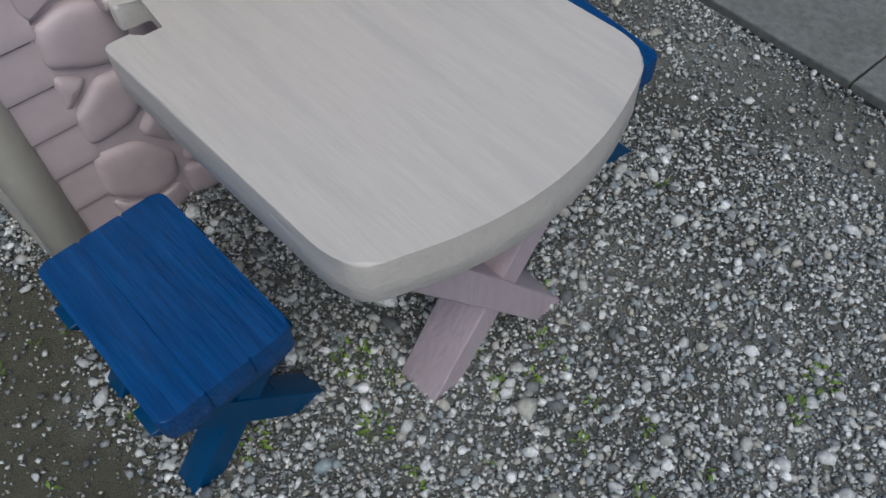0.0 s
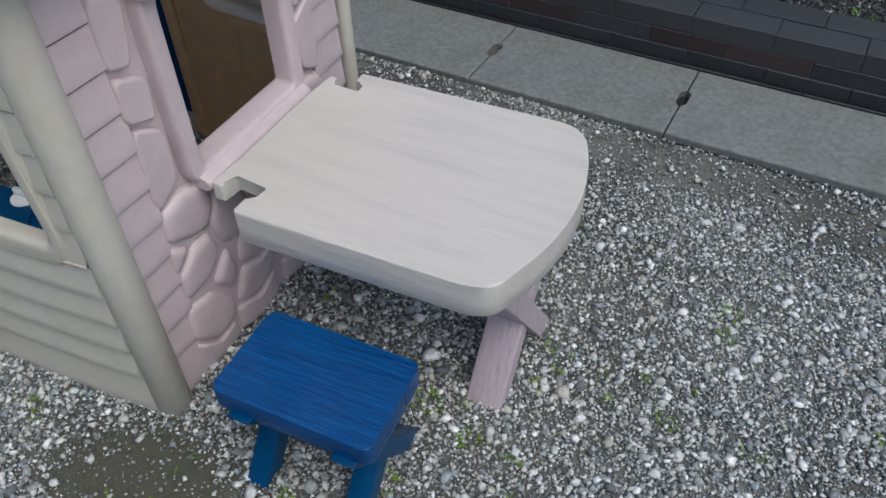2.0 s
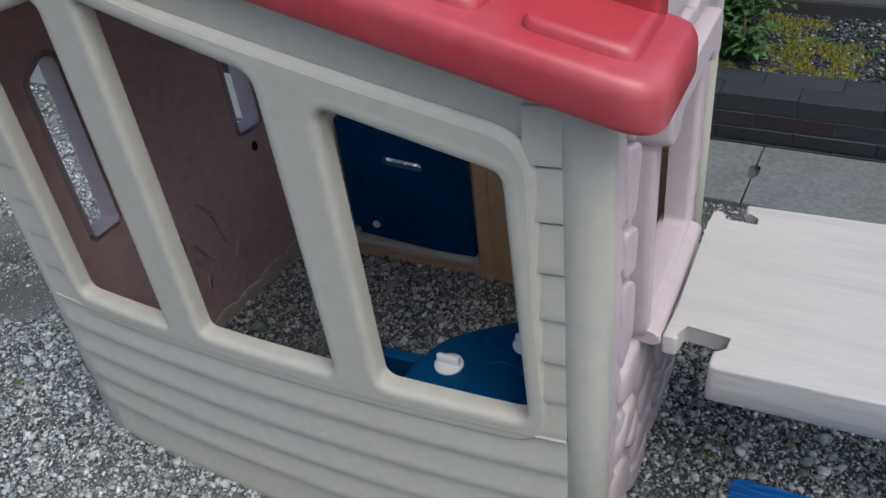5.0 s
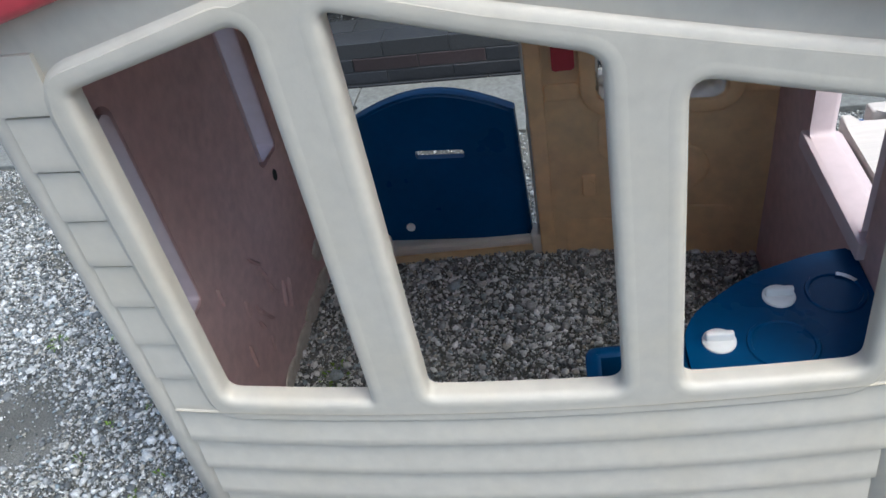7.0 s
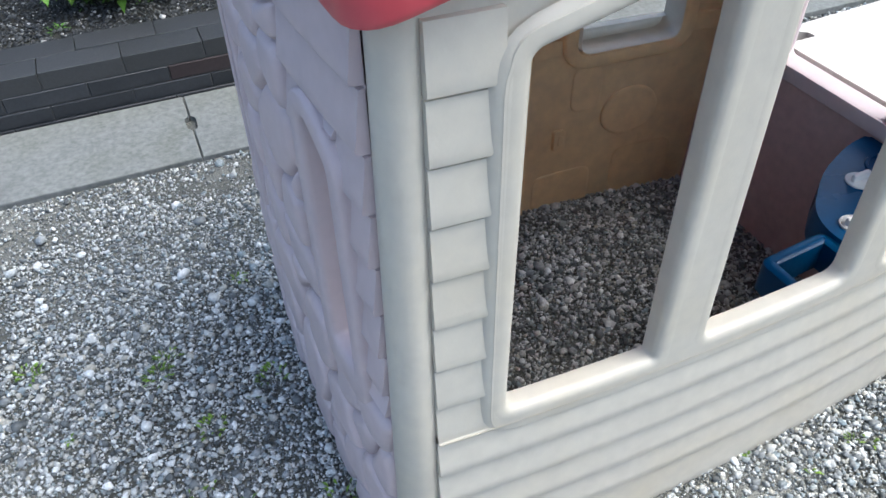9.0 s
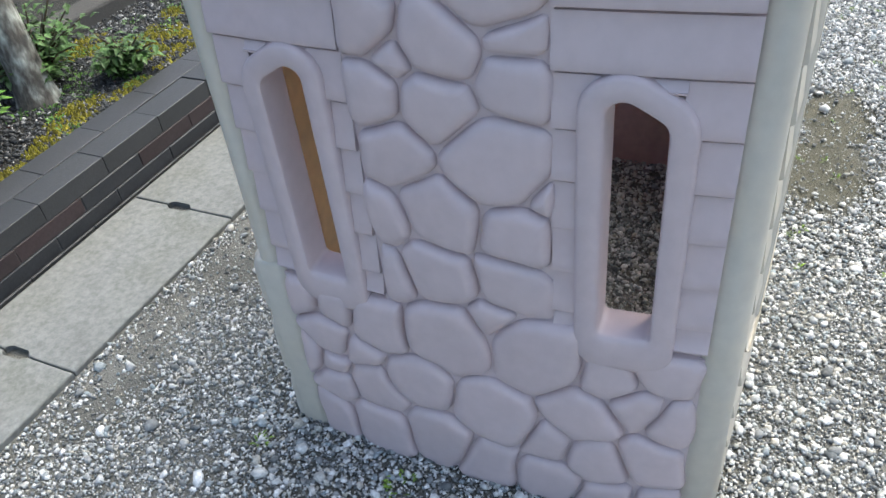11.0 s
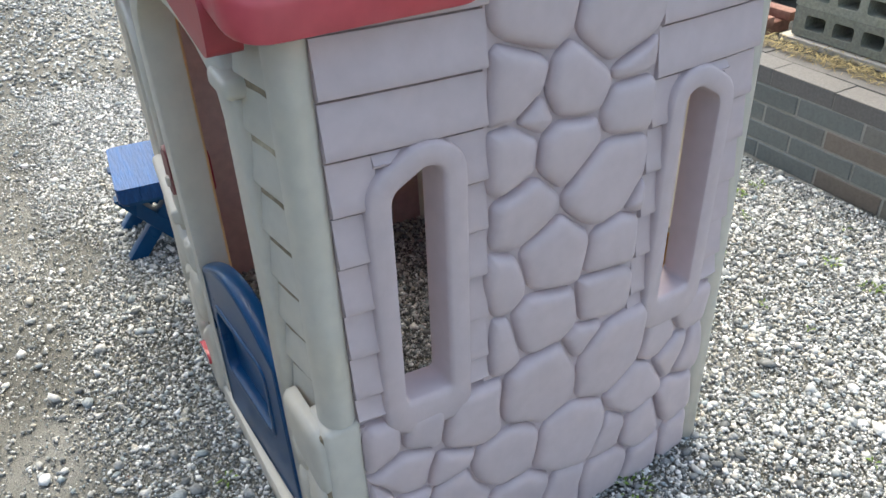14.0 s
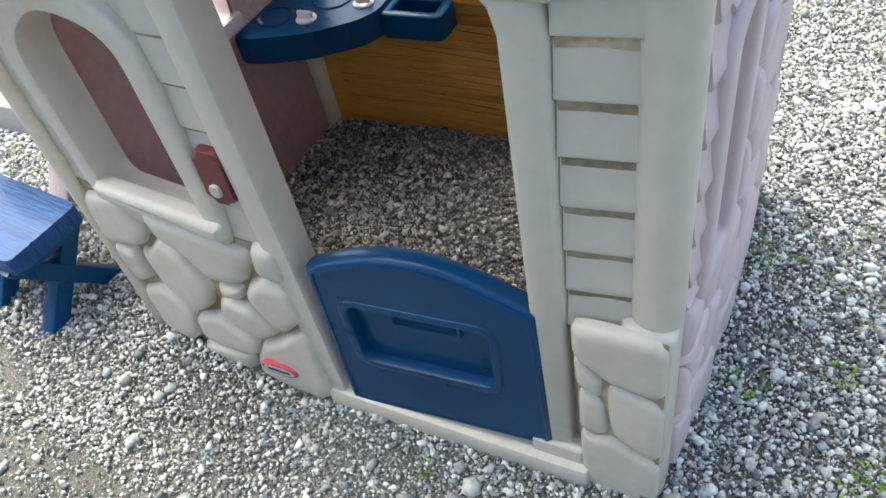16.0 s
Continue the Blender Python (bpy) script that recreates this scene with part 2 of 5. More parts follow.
BARREL = material("blue_grey_barrel_plastic", (0.33, 0.42, 0.50), 0.4, 0.08, 3, 40)
BLUE_HOSE = material("blue_rubber_hose", (0.02, 0.11, 0.36), 0.45, 0.05)
FENCE = material("weathered_fence_board", (0.035, 0.034, 0.030), 0.85, 0.2, 3, 60, 0.3, stretch=(1, 1, 0.2))
# paints the dark into slots and a bolt hole; also the crate's own black
NEAR_BLACK = material("near_black", (0.01, 0.01, 0.01), 0.95, 0.05)


# ---- mesh helpers ----
def part(name, bm, mat, parent=None, label="", smooth=True):
    me = bpy.data.meshes.new(name)
    bmesh.ops.recalc_face_normals(bm, faces=bm.faces)
    bm.to_mesh(me)
    bm.free()
    me.materials.append(mat)
    if smooth:
        me.shade_smooth()
        me.set_sharp_from_angle(angle=radians(42))
        for p in me.polygons:
            if len(p.vertices) > 8:
                p.use_smooth = False
    ob = new(name, me)
    if parent:
        ob.parent = parent
    if label:
        ob["label"] = label
    return ob


def thing(name, label, category, group="", kind=""):
    return tagged(new(name), label, category, group, kind)


def box(x0, x1, y0, y1, z0, z1, bevel=0.0, seg=2):
    bm = bmesh.new()
    bmesh.ops.create_cube(bm, size=1)
    for v in bm.verts:
        v.co = Vector(((x0 + x1) / 2 + v.co.x * (x1 - x0), (y0 + y1) / 2 + v.co.y * (y1 - y0), (z0 + z1) / 2 + v.co.z * (z1 - z0)))
    if bevel:
        bmesh.ops.bevel(bm, geom=bm.edges[:], offset=bevel, segments=seg, affect="EDGES", profile=0.5)
    return bm


def prism(points, lo, hi, bevel=0.0, seg=3, axis="z", top_only=False):
    """A flat outline thickened from lo to hi along an axis, with rounded rims."""
    bm = bmesh.new()

    def at(p, h):
        return {"z": (p[0], p[1], h), "y": (p[0], h, p[1]), "x": (h, p[0], p[1])}[axis]

    a = [bm.verts.new(at(p, lo)) for p in points]
    c = [bm.verts.new(at(p, hi)) for p in points]
    bm.faces.new(a)
    bm.faces.new(c)
    for i in range(len(points)):
        j = (i + 1) % len(points)
        bm.faces.new((a[i], a[j], c[j], c[i]))
    if bevel:
        rims = [e for e in bm.edges if (e.verts[0] in a) == (e.verts[1] in a) and not (top_only and e.verts[0] in a)]
        bmesh.ops.bevel(bm, geom=rims, offset=bevel, segments=seg, affect="EDGES", profile=0.5, clamp_overlap=True)
    return bm


def rounded(points, radius, seg=5):
    """An outline with its corners rounded; radius: one number or one for each corner."""
    out, n = [], len(points)
    for i in range(n):
        p, a, c = Vector(points[i]), Vector(points[i - 1]), Vector(points[(i + 1) % n])
        r = radius[i] if isinstance(radius, (list, tuple)) else radius
        u, w = (a - p), (c - p)
        r = min(r, u.length * 0.48, w.length * 0.48)
        s, e = p + u.normalized() * r, p + w.normalized() * r
        for k in range(seg + 1):
            f = k / seg
            out.append(tuple(s.lerp(p, f).lerp(p.lerp(e, f), f)))
    return out


def inset(points, amount):
    """An outline moved inwards (counter-clockwise outline)."""
    out, n = [], len(points)
    area = sum(points[i - 1][0] * points[i][1] - points[i][0] * points[i - 1][1] for i in range(n))
    sign = 1 if area > 0 else -1
    for i in range(n):
        p, a, c = Vector(points[i]), Vector(points[i - 1]), Vector(points[(i + 1) % n])
        d1, d2 = (p - a).normalized(), (c - p).normalized()
        n1, n2 = Vector((-d1.y, d1.x)) * sign, Vector((-d2.y, d2.x)) * sign
        m = n1 + n2
        m = m.normalized() if m.length > 1e-6 else n1
        out.append(tuple(p + m * amount / max(0.5, m.dot(n1))))
    return out


def sheet(outline, holes, place, d0, d1, step=0.06):
    """A wall panel: an outline with holes, thick from depth d0 (inside) to d1 (outside), bent by place(u, z, d)."""
    bm = bmesh.new()
    edges = []
    for loop in (outline, *holes):
        vs = [bm.verts.new((p[0], p[1], 0)) for p in loop]
        edges += [bm.edges.new((vs[i - 1], vs[i])) for i in range(len(vs))]
    bmesh.ops.triangle_fill(bm, edges=edges, use_beauty=True, normal=(0, 0, 1))
    us, zs = [p[0] for p in outline], [p[1] for p in outline]
    for lo, hi, axis in ((min(us), max(us), 0), (min(zs), max(zs), 1)):
        k = max(1, int((hi - lo) / step))
        for i in range(1, k):
            co, no = [0, 0, 0], [0, 0, 0]
            co[axis], no[axis] = lo + (hi - lo) * i / k, 1
            bmesh.ops.bisect_plane(bm, geom=bm.verts[:] + bm.edges[:] + bm.faces[:], plane_co=co, plane_no=no)
    got = bmesh.ops.extrude_face_region(bm, geom=bm.faces[:])
    top = {v for v in got["geom"] if isinstance(v, bmesh.types.BMVert)}
    for v in bm.verts:
        v.co = Vector(place(v.co.x, v.co.y, d1 if v in top else d0))
    return bm


def loft(loops, closed_end=False):
    """Joins loops of points, each of the same count, into a skin."""
    bm = bmesh.new()
    rows = [[bm.verts.new(p) for p in loop] for loop in loops]
    for a, c in zip(rows, rows[1:]):
        for i in range(len(a)):
            j = (i + 1) % len(a)
            bm.faces.new((a[i], a[j], c[j], c[i]))
    if closed_end:
        bm.faces.new(rows[-1])
    return bm


def rim(opening, width, height, reveal, place, base=0.0, drop=0.0):
    """A moulded frame round an opening: rounded and proud of the wall, with a reveal into its depth."""
    outs = [(width, base - 0.010), (width, base + height * 0.45), (width * 0.95, base + height * 0.82), (width * 0.84, base + height), (width * 0.20, base + height),
            (width * 0.06, base + height * 0.85), (0.0, base + height * 0.5), (0.0, -reveal)]
    low = sum(p[1] for p in opening) / len(opening)
    return loft([[place(u, z - (drop * w / width if z < low else 0.0), d) for u, z in inset(opening, -w)] for w, d in outs])


def plank(u0, u1, z0, z1, place, out=0.010, seg=1, tilt=0.0, gap=0.003):
    """A lap board: proud and rounded at its foot, flush at its head."""
    n = max(1, seg)
    prof = [(z1, -0.008), (z1, 0.001), (z0 + (z1 - z0) * 0.3, out * 0.75), (z0 + gap + 0.005, out), (z0 + gap + 0.0015, out * 0.85), (z0 + gap, out * 0.3), (z0 + gap, -0.008)]
    bm = bmesh.new()
    rows = []
    for i in range(n + 1):
        u = u0 + (u1 - u0) * i / n
        rows.append([bm.verts.new(place(u, z + tilt * (u - u0), d)) for z, d in prof])
    for a, c in zip(rows, rows[1:]):
        for k in range(len(prof) - 1):
            bm.faces.new((a[k], a[k + 1], c[k + 1], c[k]))
    bm.faces.new(rows[0])
    bm.faces.new(rows[-1])
    return bm


def puff(outline, place, base, height, edge=0.006):
    """A raised panel with rounded rims on a wall."""
    rows = ((0.0, base - 0.004), (0.0, base + height * 0.45), (edge * 0.25, base + height * 0.8), (edge * 0.6, base + height * 0.95), (edge, base + height), (edge + 0.0006, base + height))
    return loft([[place(u, z, d) for u, z in inset(outline, w)] for w, d in rows], True)


def quad(u0, u1, z0, z1, r=0.006, seg=3):
    r = max(r, 0.0085)
    return rounded([(u0, z0), (u1, z0), (u1, z1), (u0, z1)], r, seg)


def dense(points, step):
    """An outline with extra points along its long sides, so that it follows a bent wall."""
    out = []
    for i in range(len(points)):
        a, b = Vector(points[i - 1]), Vector(points[i])
        k = max(1, int((b - a).length / step))
        out += [tuple(a.lerp(b, j / k)) for j in range(k)]
    return out


def clip(poly, nx, ny, c):
    """The part of a convex outline with nx*x + ny*y <= c."""
    out = []
    for i in range(len(poly)):
        a, b = poly[i - 1], poly[i]
        fa, fb = nx * a[0] + ny * a[1] - c, nx * b[0] + ny * b[1] - c
        if (fa <= 0) != (fb <= 0):
            s = fa / (fa - fb)
            out.append((a[0] + s * (b[0] - a[0]), a[1] + s * (b[1] - a[1])))
        if fb <= 0:
            out.append(b)
    return out


def chaikin(poly, rounds=2):
    for _ in range(rounds):
        out = []
        for i in range(len(poly)):
            a, b = poly[i], poly[(i + 1) % len(poly)]
            out += [(a[0] * 0.86 + b[0] * 0.14, a[1] * 0.86 + b[1] * 0.14), (a[0] * 0.14 + b[0] * 0.86, a[1] * 0.14 + b[1] * 0.86)]
        poly = out
    return poly


def worn(poly, amount=0.011, step=0.014):
    """An outline with its straight sides bent by a field that neighbours share."""
    out = []
    for u, z in dense(poly, step):
        a, b = noise.noise((u * 13, z * 13, 3.1)), noise.noise((u * 13, z * 13, 8.7))
        out.append((u + amount * a, z + amount * b))
    return out


def cobble(poly, place, height):
    """A moulded stone: a soft, slightly tilted cushion swelling out of the wall."""
    n = len(poly)
    cx, cz = sum(p[0] for p in poly) / n, sum(p[1] for p in poly) / n
    size = math.sqrt(abs(sum(poly[i - 1][0] * poly[i][1] - poly[i][0] * poly[i - 1][1] for i in range(n))) / 2)
    lean_u, lean_z = random.uniform(-0.05, 0.05), random.uniform(-0.05, 0.05)

    def ring(shrink, d):
        k = max(0.05, 1 - shrink / max(size, 0.02) * 2)
        tip = min(1.0, max(0.0, d / height))
        return [place(cx + (u - cx) * k, cz + (z - cz) * k, d + tip * (lean_u * (u - cx) + lean_z * (z - cz)) * k) for u, z in poly]

    return loft([ring(0, -0.008), ring(0.0, height * 0.18), ring(0.0010, height * 0.38), ring(0.0034, height * 0.62), ring(0.0068, height * 0.81), ring(0.0115, height * 0.94), ring(0.018, height * 1.0), ring(0.027, height * 1.03)], True)


def cobbles(centres, region, others, place, height, mat, parent, gap=0.0022, name="stone"):
    """Each centre takes the ground nearer to it than to any other, within a region (u0, u1, z0, z1)."""
    u0, u1, z0, z1 = region
    for a in centres:
        poly = [(u0, z0), (u1, z0), (u1, z1), (u0, z1)]
        for b in others:
            if b is a:
                continue
            nx, ny = b[0] - a[0], b[1] - a[1]
            if nx * nx + ny * ny > 0.16:
                continue
            poly = clip(poly, nx, ny, (b[0] ** 2 + b[1] ** 2 - a[0] ** 2 - a[1] ** 2 + (a[2] ** 2 if len(a) > 2 else 0) - (b[2] ** 2 if len(b) > 2 else 0)) / 2)
            if len(poly) < 3:
                break
        if len(poly) < 3:
            continue
        poly = [p for i, p in enumerate(poly) if (Vector(p) - Vector(poly[i - 1])).length > 0.004]
        if len(poly) < 3:
            continue
        poly = chaikin(worn(chaikin(inset(poly, gap), 2)), 1)
        part(name, cobble(poly, place, height * random.uniform(0.85, 1.1)), mat, parent)


def tube(points, radius, sides=8, ends=True):
    """A round bar along points."""
    bm = bmesh.new()
    rows = []
    pts = [Vector(p) for p in points]
    for i, p in enumerate(pts):
        way = (pts[min(i + 1, len(pts) - 1)] - pts[max(i - 1, 0)]).normalized()
        side = way.orthogonal().normalized() if abs(way.z) > 0.9 else way.cross(Vector((0, 0, 1))).normalized()
        up = side.cross(way)
        r = radius[i] if isinstance(radius, (list, tuple)) else radius
        rows.append([bm.verts.new(p + r * (math.cos(2 * math.pi * k / sides) * side + math.sin(2 * math.pi * k / sides) * up)) for k in range(sides)])
    for a, c in zip(rows, rows[1:]):
        for i in range(sides):
            j = (i + 1) % sides
            bm.faces.new((a[i], a[j], c[j], c[i]))
    if ends:
        bm.faces.new(rows[0])
        bm.faces.new(rows[-1])
    return bm


# ---- the playhouse: plan ----
MID_X, MID_Y = 0.478, 0.432
EAVE, EAVE_E, PITCH, PITCH_E, RIDGE = 1.012, 0.914, 0.225, 0.254, 0.320


def roof_under(x):
    return EAVE + PITCH * 0.445 - (PITCH if x < RIDGE else PITCH_E) * abs(x - RIDGE) - 0.004


def level(k):
    """Foot of the lap board k, the same on all four walls."""
    return 0.4085 + 0.0742 * k


def on_south(u, z, d):
    s = (u - MID_X) / 0.52
    y = 0.008 + 0.026 * s * s + 0.003 * max(0.0, 1 - z / 0.45)
    return (u, y - d, z)


def on_north(u, z, d):
    s = (u - MID_X) / 0.54
    return (u, 0.835 - 0.045 * s * s - 0.010 * s + d, z)


def on_west(u, z, d):
    s = (u - MID_Y) / 0.345
    return (-0.096 - 0.018 * (1 - s * s) + 0.018 * (u - 0.25) - d, u, z)


def on_east(u, z, d):
    s = (u - 0.425) / 0.33
    return (1.018 + 0.006 * (1 - s * s) - 0.008 * max(0.0, 1 - z / 0.4) + d, u, z)


playhouse = thing("playhouse", "moulded plastic playhouse with mauve and cream walls and red roof", "playhouse")


def wall_part(name, outline, holes, place, mat, inner, label, inner_label, deep=0.028):
    """A hollow moulded wall: an outer skin and an inner lining with the same openings."""
    w = part(name, sheet(outline, holes, place, -0.012 - deep * 0.2, -0.006), mat, playhouse, label)
    part("lining", sheet(inset(outline, 0.008), holes, place, -0.014 - deep, -0.0135 - deep * 0.2), inner, w, inner_label)
    return w


# ---- south wall with three windows ----
SOUTH_WINDOWS = [rounded([(0.041, 0.443), (0.266, 0.441), (0.264, 1.016), (0.045, 0.957)], (0.020, 0.006, 0.024, 0.012), 6),
                 rounded([(0.350, 0.448), (0.619, 0.445), (0.604, 0.941), (0.343, 1.018)], (0.016, 0.022, 0.022, 0.014), 6),
                 rounded([(0.698, 0.446), (0.933, 0.442), (0.917, 0.843), (0.687, 0.907)], (0.022, 0.024, 0.016, 0.028), 6)]
ends = (-0.054, 0.988)
south_outline = [(ends[0], 0.0), (ends[1], 0.0), (ends[1], roof_under(ends[1])), (RIDGE, roof_under(RIDGE)), (ends[0], roof_under(ends[0]))]
south_wall = wall_part("window_wall", south_outline, [inset(w, -0.012) for w in SOUTH_WINDOWS], on_south, CREAM, AMBER, "cream lap-sided plastic wall with three windows", "inner lining with the backlight painted in as amber", 0.001)
band = rounded([(0.016, 0.402), (0.948, 0.402), (0.948, 0.884), (0.305, 1.046), (0.016, 0.972)], (0.045, 0.045, 0.05, 0.03, 0.05), 6)
part("window_surround", sheet(band, [inset(w, -0.010) for w in SOUTH_WINDOWS], on_south, 0.001, 0.0095, 0.05), CREAM, south_wall)
part("surround_edge", loft([[on_south(u, z, d) for u, z in inset(dense(band, 0.05), w)] for w, d in ((-0.012, 0.0), (-0.010, 0.003), (-0.006, 0.0065), (0.001, 0.0093), (0.004, 0.0096))]), CREAM, south_wall)
for w in SOUTH_WINDOWS:
    roll = ((0.026, 0.004), (0.024, 0.0092), (0.018, 0.0099), (0.010, 0.0096), (0.0045, 0.0078), (0.0012, 0.0035), (0.0, -0.003), (0.0, -0.021))
    part("window_frame", loft([[on_south(u, z, d) for u, z in inset(dense(w, 0.05), -o)] for o, d in roll]), CREAM, south_wall)
for k in range(6):
    z0 = level(k - 5)
    part("lap_board", plank(ends[0], ends[1], z0 if k else 0.0, min(z0 + 0.0742, 0.424), on_south, 0.011, 20), CREAM, south_wall)
for u0, u1 in ((ends[0], 0.020), (0.944, ends[1])):
    part("lap_board", plank(u0, u1, level(0), level(1), on_south, 0.006), CREAM, south_wall)
for k in range(7):
    z0 = level(k + 1)
    part("lap_board", plank(ends[0], 0.020, z0, min(z0 + 0.0742, roof_under(-0.03)), on_south, 0.006), CREAM, south_wall)
    if k < 6:
        part("lap_board", plank(0.944, ends[1], z0, z0 + 0.0742, on_south, 0.0055), CREAM, south_wall)



def inside_south(u, z, d):
    return on_south(u, z, -0.0155 - d)


for k in range(6):
    z0 = 0.02 + 0.068 * k
    part("inner_lap", puff(dense(quad(0.0, 0.94, z0, z0 + 0.064, 0.006), 0.06), inside_south, 0.0, 0.003, 0.010), AMBER, south_wall)

# ---- corner posts ----
def corner_post(foot, head):
    """A rounded post; foot and head: x, y, half width along x and along y, height."""
    loops = []
    for f, k in ((0.0, 0.9), (0.004, 1.0), (0.5, 1.0), (1.0, 1.0)):
        x, y, rx, ry, z = (a + (b - a) * f for a, b in zip(foot, head))
        loops.append([(x + k * rx * math.cos(a), y + k * ry * math.sin(a), z) for a in [2 * math.pi * q / 24 for q in range(24)]])
    part("corner_post", loft(loops, True), CREAM, playhouse, "rounded cream plastic corner post")


corner_post((-0.076, 0.062, 0.034, 0.034, 0.0), (-0.066, 0.066, 0.026, 0.028, roof_under(-0.076) + 0.01))
corner_post((1.006, 0.060, 0.034, 0.034, 0.0), (1.006, 0.060, 0.034, 0.034, roof_under(1.006) + 0.01))
corner_post((-0.062, 0.797, 0.034, 0.027, 0.445), (-0.060, 0.794, 0.032, 0.025, roof_under(-0.062) + 0.01))
corner_post((1.016, 0.790, 0.017, 0.017, 0.0), (1.016, 0.790, 0.017, 0.017, roof_under(1.016) + 0.01))

# ---- west wall with the stone chimney and two slit windows ----
def slit(u0, u1, out_low):
    """A tall slit whose head slants down towards its outer side."""
    za, zb = (0.800, 0.822) if out_low else (0.822, 0.800)
    return rounded([(u0, 0.458), (u1, 0.458), (u1, zb if not out_low else za), ((u0 + u1) / 2 + (-0.014 if out_low else 0.014), 0.830), (u0, 0.820)],
                   (0.010, 0.010, 0.016, 0.02, 0.012), 5)


WEST_WINDOWS = [slit(0.633, 0.703, True), [(2 * MID_Y - u, z) for u, z in reversed(slit(0.634, 0.706, True))]]
west_ends = (0.079, 0.775)
west_outline = [(0.079, 0.0), (0.776, 0.0), (0.776, EAVE + 0.01), (0.60, EAVE + 0.01), (0.60, 1.34), (0.26, 1.34), (0.26, EAVE + 0.01), (0.079, EAVE + 0.01)]
west_wall = wall_part("chimney_wall", west_outline, [inset(w, -0.012) for w in WEST_WINDOWS], on_west, MAUVE, MAUVE_IN, "mauve plastic wall moulded as stones and lap boards", "mauve inner lining with the indoor light painted in as brown")
for y0, y1, x in ((0.060, 0.092, -0.084), (0.763, 0.803, -0.074)):
    part("corner_return", box(x - 0.004, x + 0.004, y0, y1, 0.0, EAVE), MAUVE, west_wall, smooth=False)
for w in WEST_WINDOWS:
    part("window_frame", rim(w, 0.034, 0.016, 0.044, on_west, 0.0, 0.034), MAUVE, west_wall)
column = [(0.497, 0.991, 0.068), (0.358, 0.951, 0.066), (0.53, 0.902, 0.047), (0.427, 0.869, 0.05), (0.334, 0.891, 0.031), (0.485, 0.843, 0.018), (0.532, 0.787, 0.04), (0.433, 0.781, 0.052), (0.334, 0.825, 0.038), (0.511, 0.698, 0.044), (0.365, 0.708, 0.066), (0.306, 0.668, 0.012), (0.545, 0.598, 0.037), (0.45, 0.616, 0.052), (0.335, 0.594, 0.044), (0.464, 0.505, 0.046), (0.35, 0.501, 0.043), (0.537, 0.479, 0.03), (0.515, 1.059, 0.035), (0.418, 1.034, 0.045), (0.35, 1.037, 0.04), (0.307, 1.014, 0.018), (0.55, 1.15, 0.045), (0.45, 1.14, 0.05), (0.36, 1.15, 0.05), (0.51, 1.25, 0.06), (0.39, 1.25, 0.06)]
base_stones = [(0.758, 0.373, 0.03), (0.68, 0.361, 0.024), (0.698, 0.292, 0.034), (0.583, 0.351, 0.044), (0.467, 0.363, 0.07), (0.32, 0.36, 0.068), (0.381, 0.425, 0.024), (0.205, 0.347, 0.04), (0.13, 0.386, 0.042), (0.76, 0.22, 0.034), (0.708, 0.212, 0.02), (0.636, 0.264, 0.022), (0.622, 0.186, 0.05), (0.533, 0.234, 0.052), (0.386, 0.203, 0.066), (0.247, 0.25, 0.055), (0.172, 0.286, 0.036), (0.112, 0.26, 0.028), (0.745, 0.073, 0.042), (0.631, 0.082, 0.042), (0.5, 0.102, 0.05), (0.309, 0.169, 0.036), (0.217, 0.138, 0.042), (0.133, 0.166, 0.042), (0.707, 0.159, 0.026), (0.408, 0.063, 0.04), (0.3, 0.05, 0.045), (0.2, 0.03, 0.045), (0.11, 0.03, 0.04)]
column, base_stones = ([(u + 0.004, z + 0.013, r) for u, z, r in some] for some in (column, base_stones))
both = column + base_stones
part("stone_bed", sheet([(0.291, 0.30), (0.571, 0.30), (0.571, 1.34), (0.291, 1.34)], [], on_west, -0.005, 0.0008), MAUVE, west_wall)
part("stone_bed", sheet([(0.081, 0.0), (0.774, 0.0), (0.774, 0.425), (0.081, 0.425)], [], on_west, -0.005, 0.0004), MAUVE, west_wall)
cobbles(column, (0.291, 0.571, 0.30, 1.34), both, on_west, 0.0165, MAUVE, west_wall)
for spot in base_stones:
    cobbles([spot], (0.079, 0.776, 0.0, 0.56 if 0.30 < spot[0] < 0.56 else 0.430), both, on_west, 0.0165, MAUVE, west_wall)
for k in range(9):
    z0, z1 = (0.438, level(1)) if k == 0 else (level(k), level(k + 1))
    for a, b in ((0.568, 0.776), (0.079, 0.294)):
        spans = [(a, b)]
        if z0 < 0.81:
            lo, hi = (0.619, 0.717) if a > 0.4 else (0.146, 0.244)
            spans = [(a, lo), (hi, b)]
        for u0, u1 in spans:
            part("lap_board", plank(u0, u1, z0, z1, on_west, 0.0100, 3, 0.0, 0.0045), MAUVE, west_wall)

for u0, u1 in ((0.619, 0.720), (0.144, 0.245)):
    part("lap_board", plank(u0, u1, 0.838, level(6), on_west, 0.0105, 1, 0.0, 0.0), MAUVE, west_wall)

# ---- north wall with the doorway and a window ----
arch = [(0.488, 0.055), (0.488, 0.86)] + [(0.295 + 0.193 * math.cos(a), 0.86 + 0.11 * math.sin(a)) for a in [math.pi * k / 12 for k in range(1, 12)]] + [(0.102, 0.86), (0.102, 0.055)]
DOORWAY = arch[::-1]
north_window = rounded([(0.644, 0.442), (0.892, 0.442), (0.892, 0.75), (0.768, 0.83), (0.644, 0.80)], (0.03, 0.03, 0.06, 0.06, 0.05), 6)
north_ends = (-0.045, 1.004)
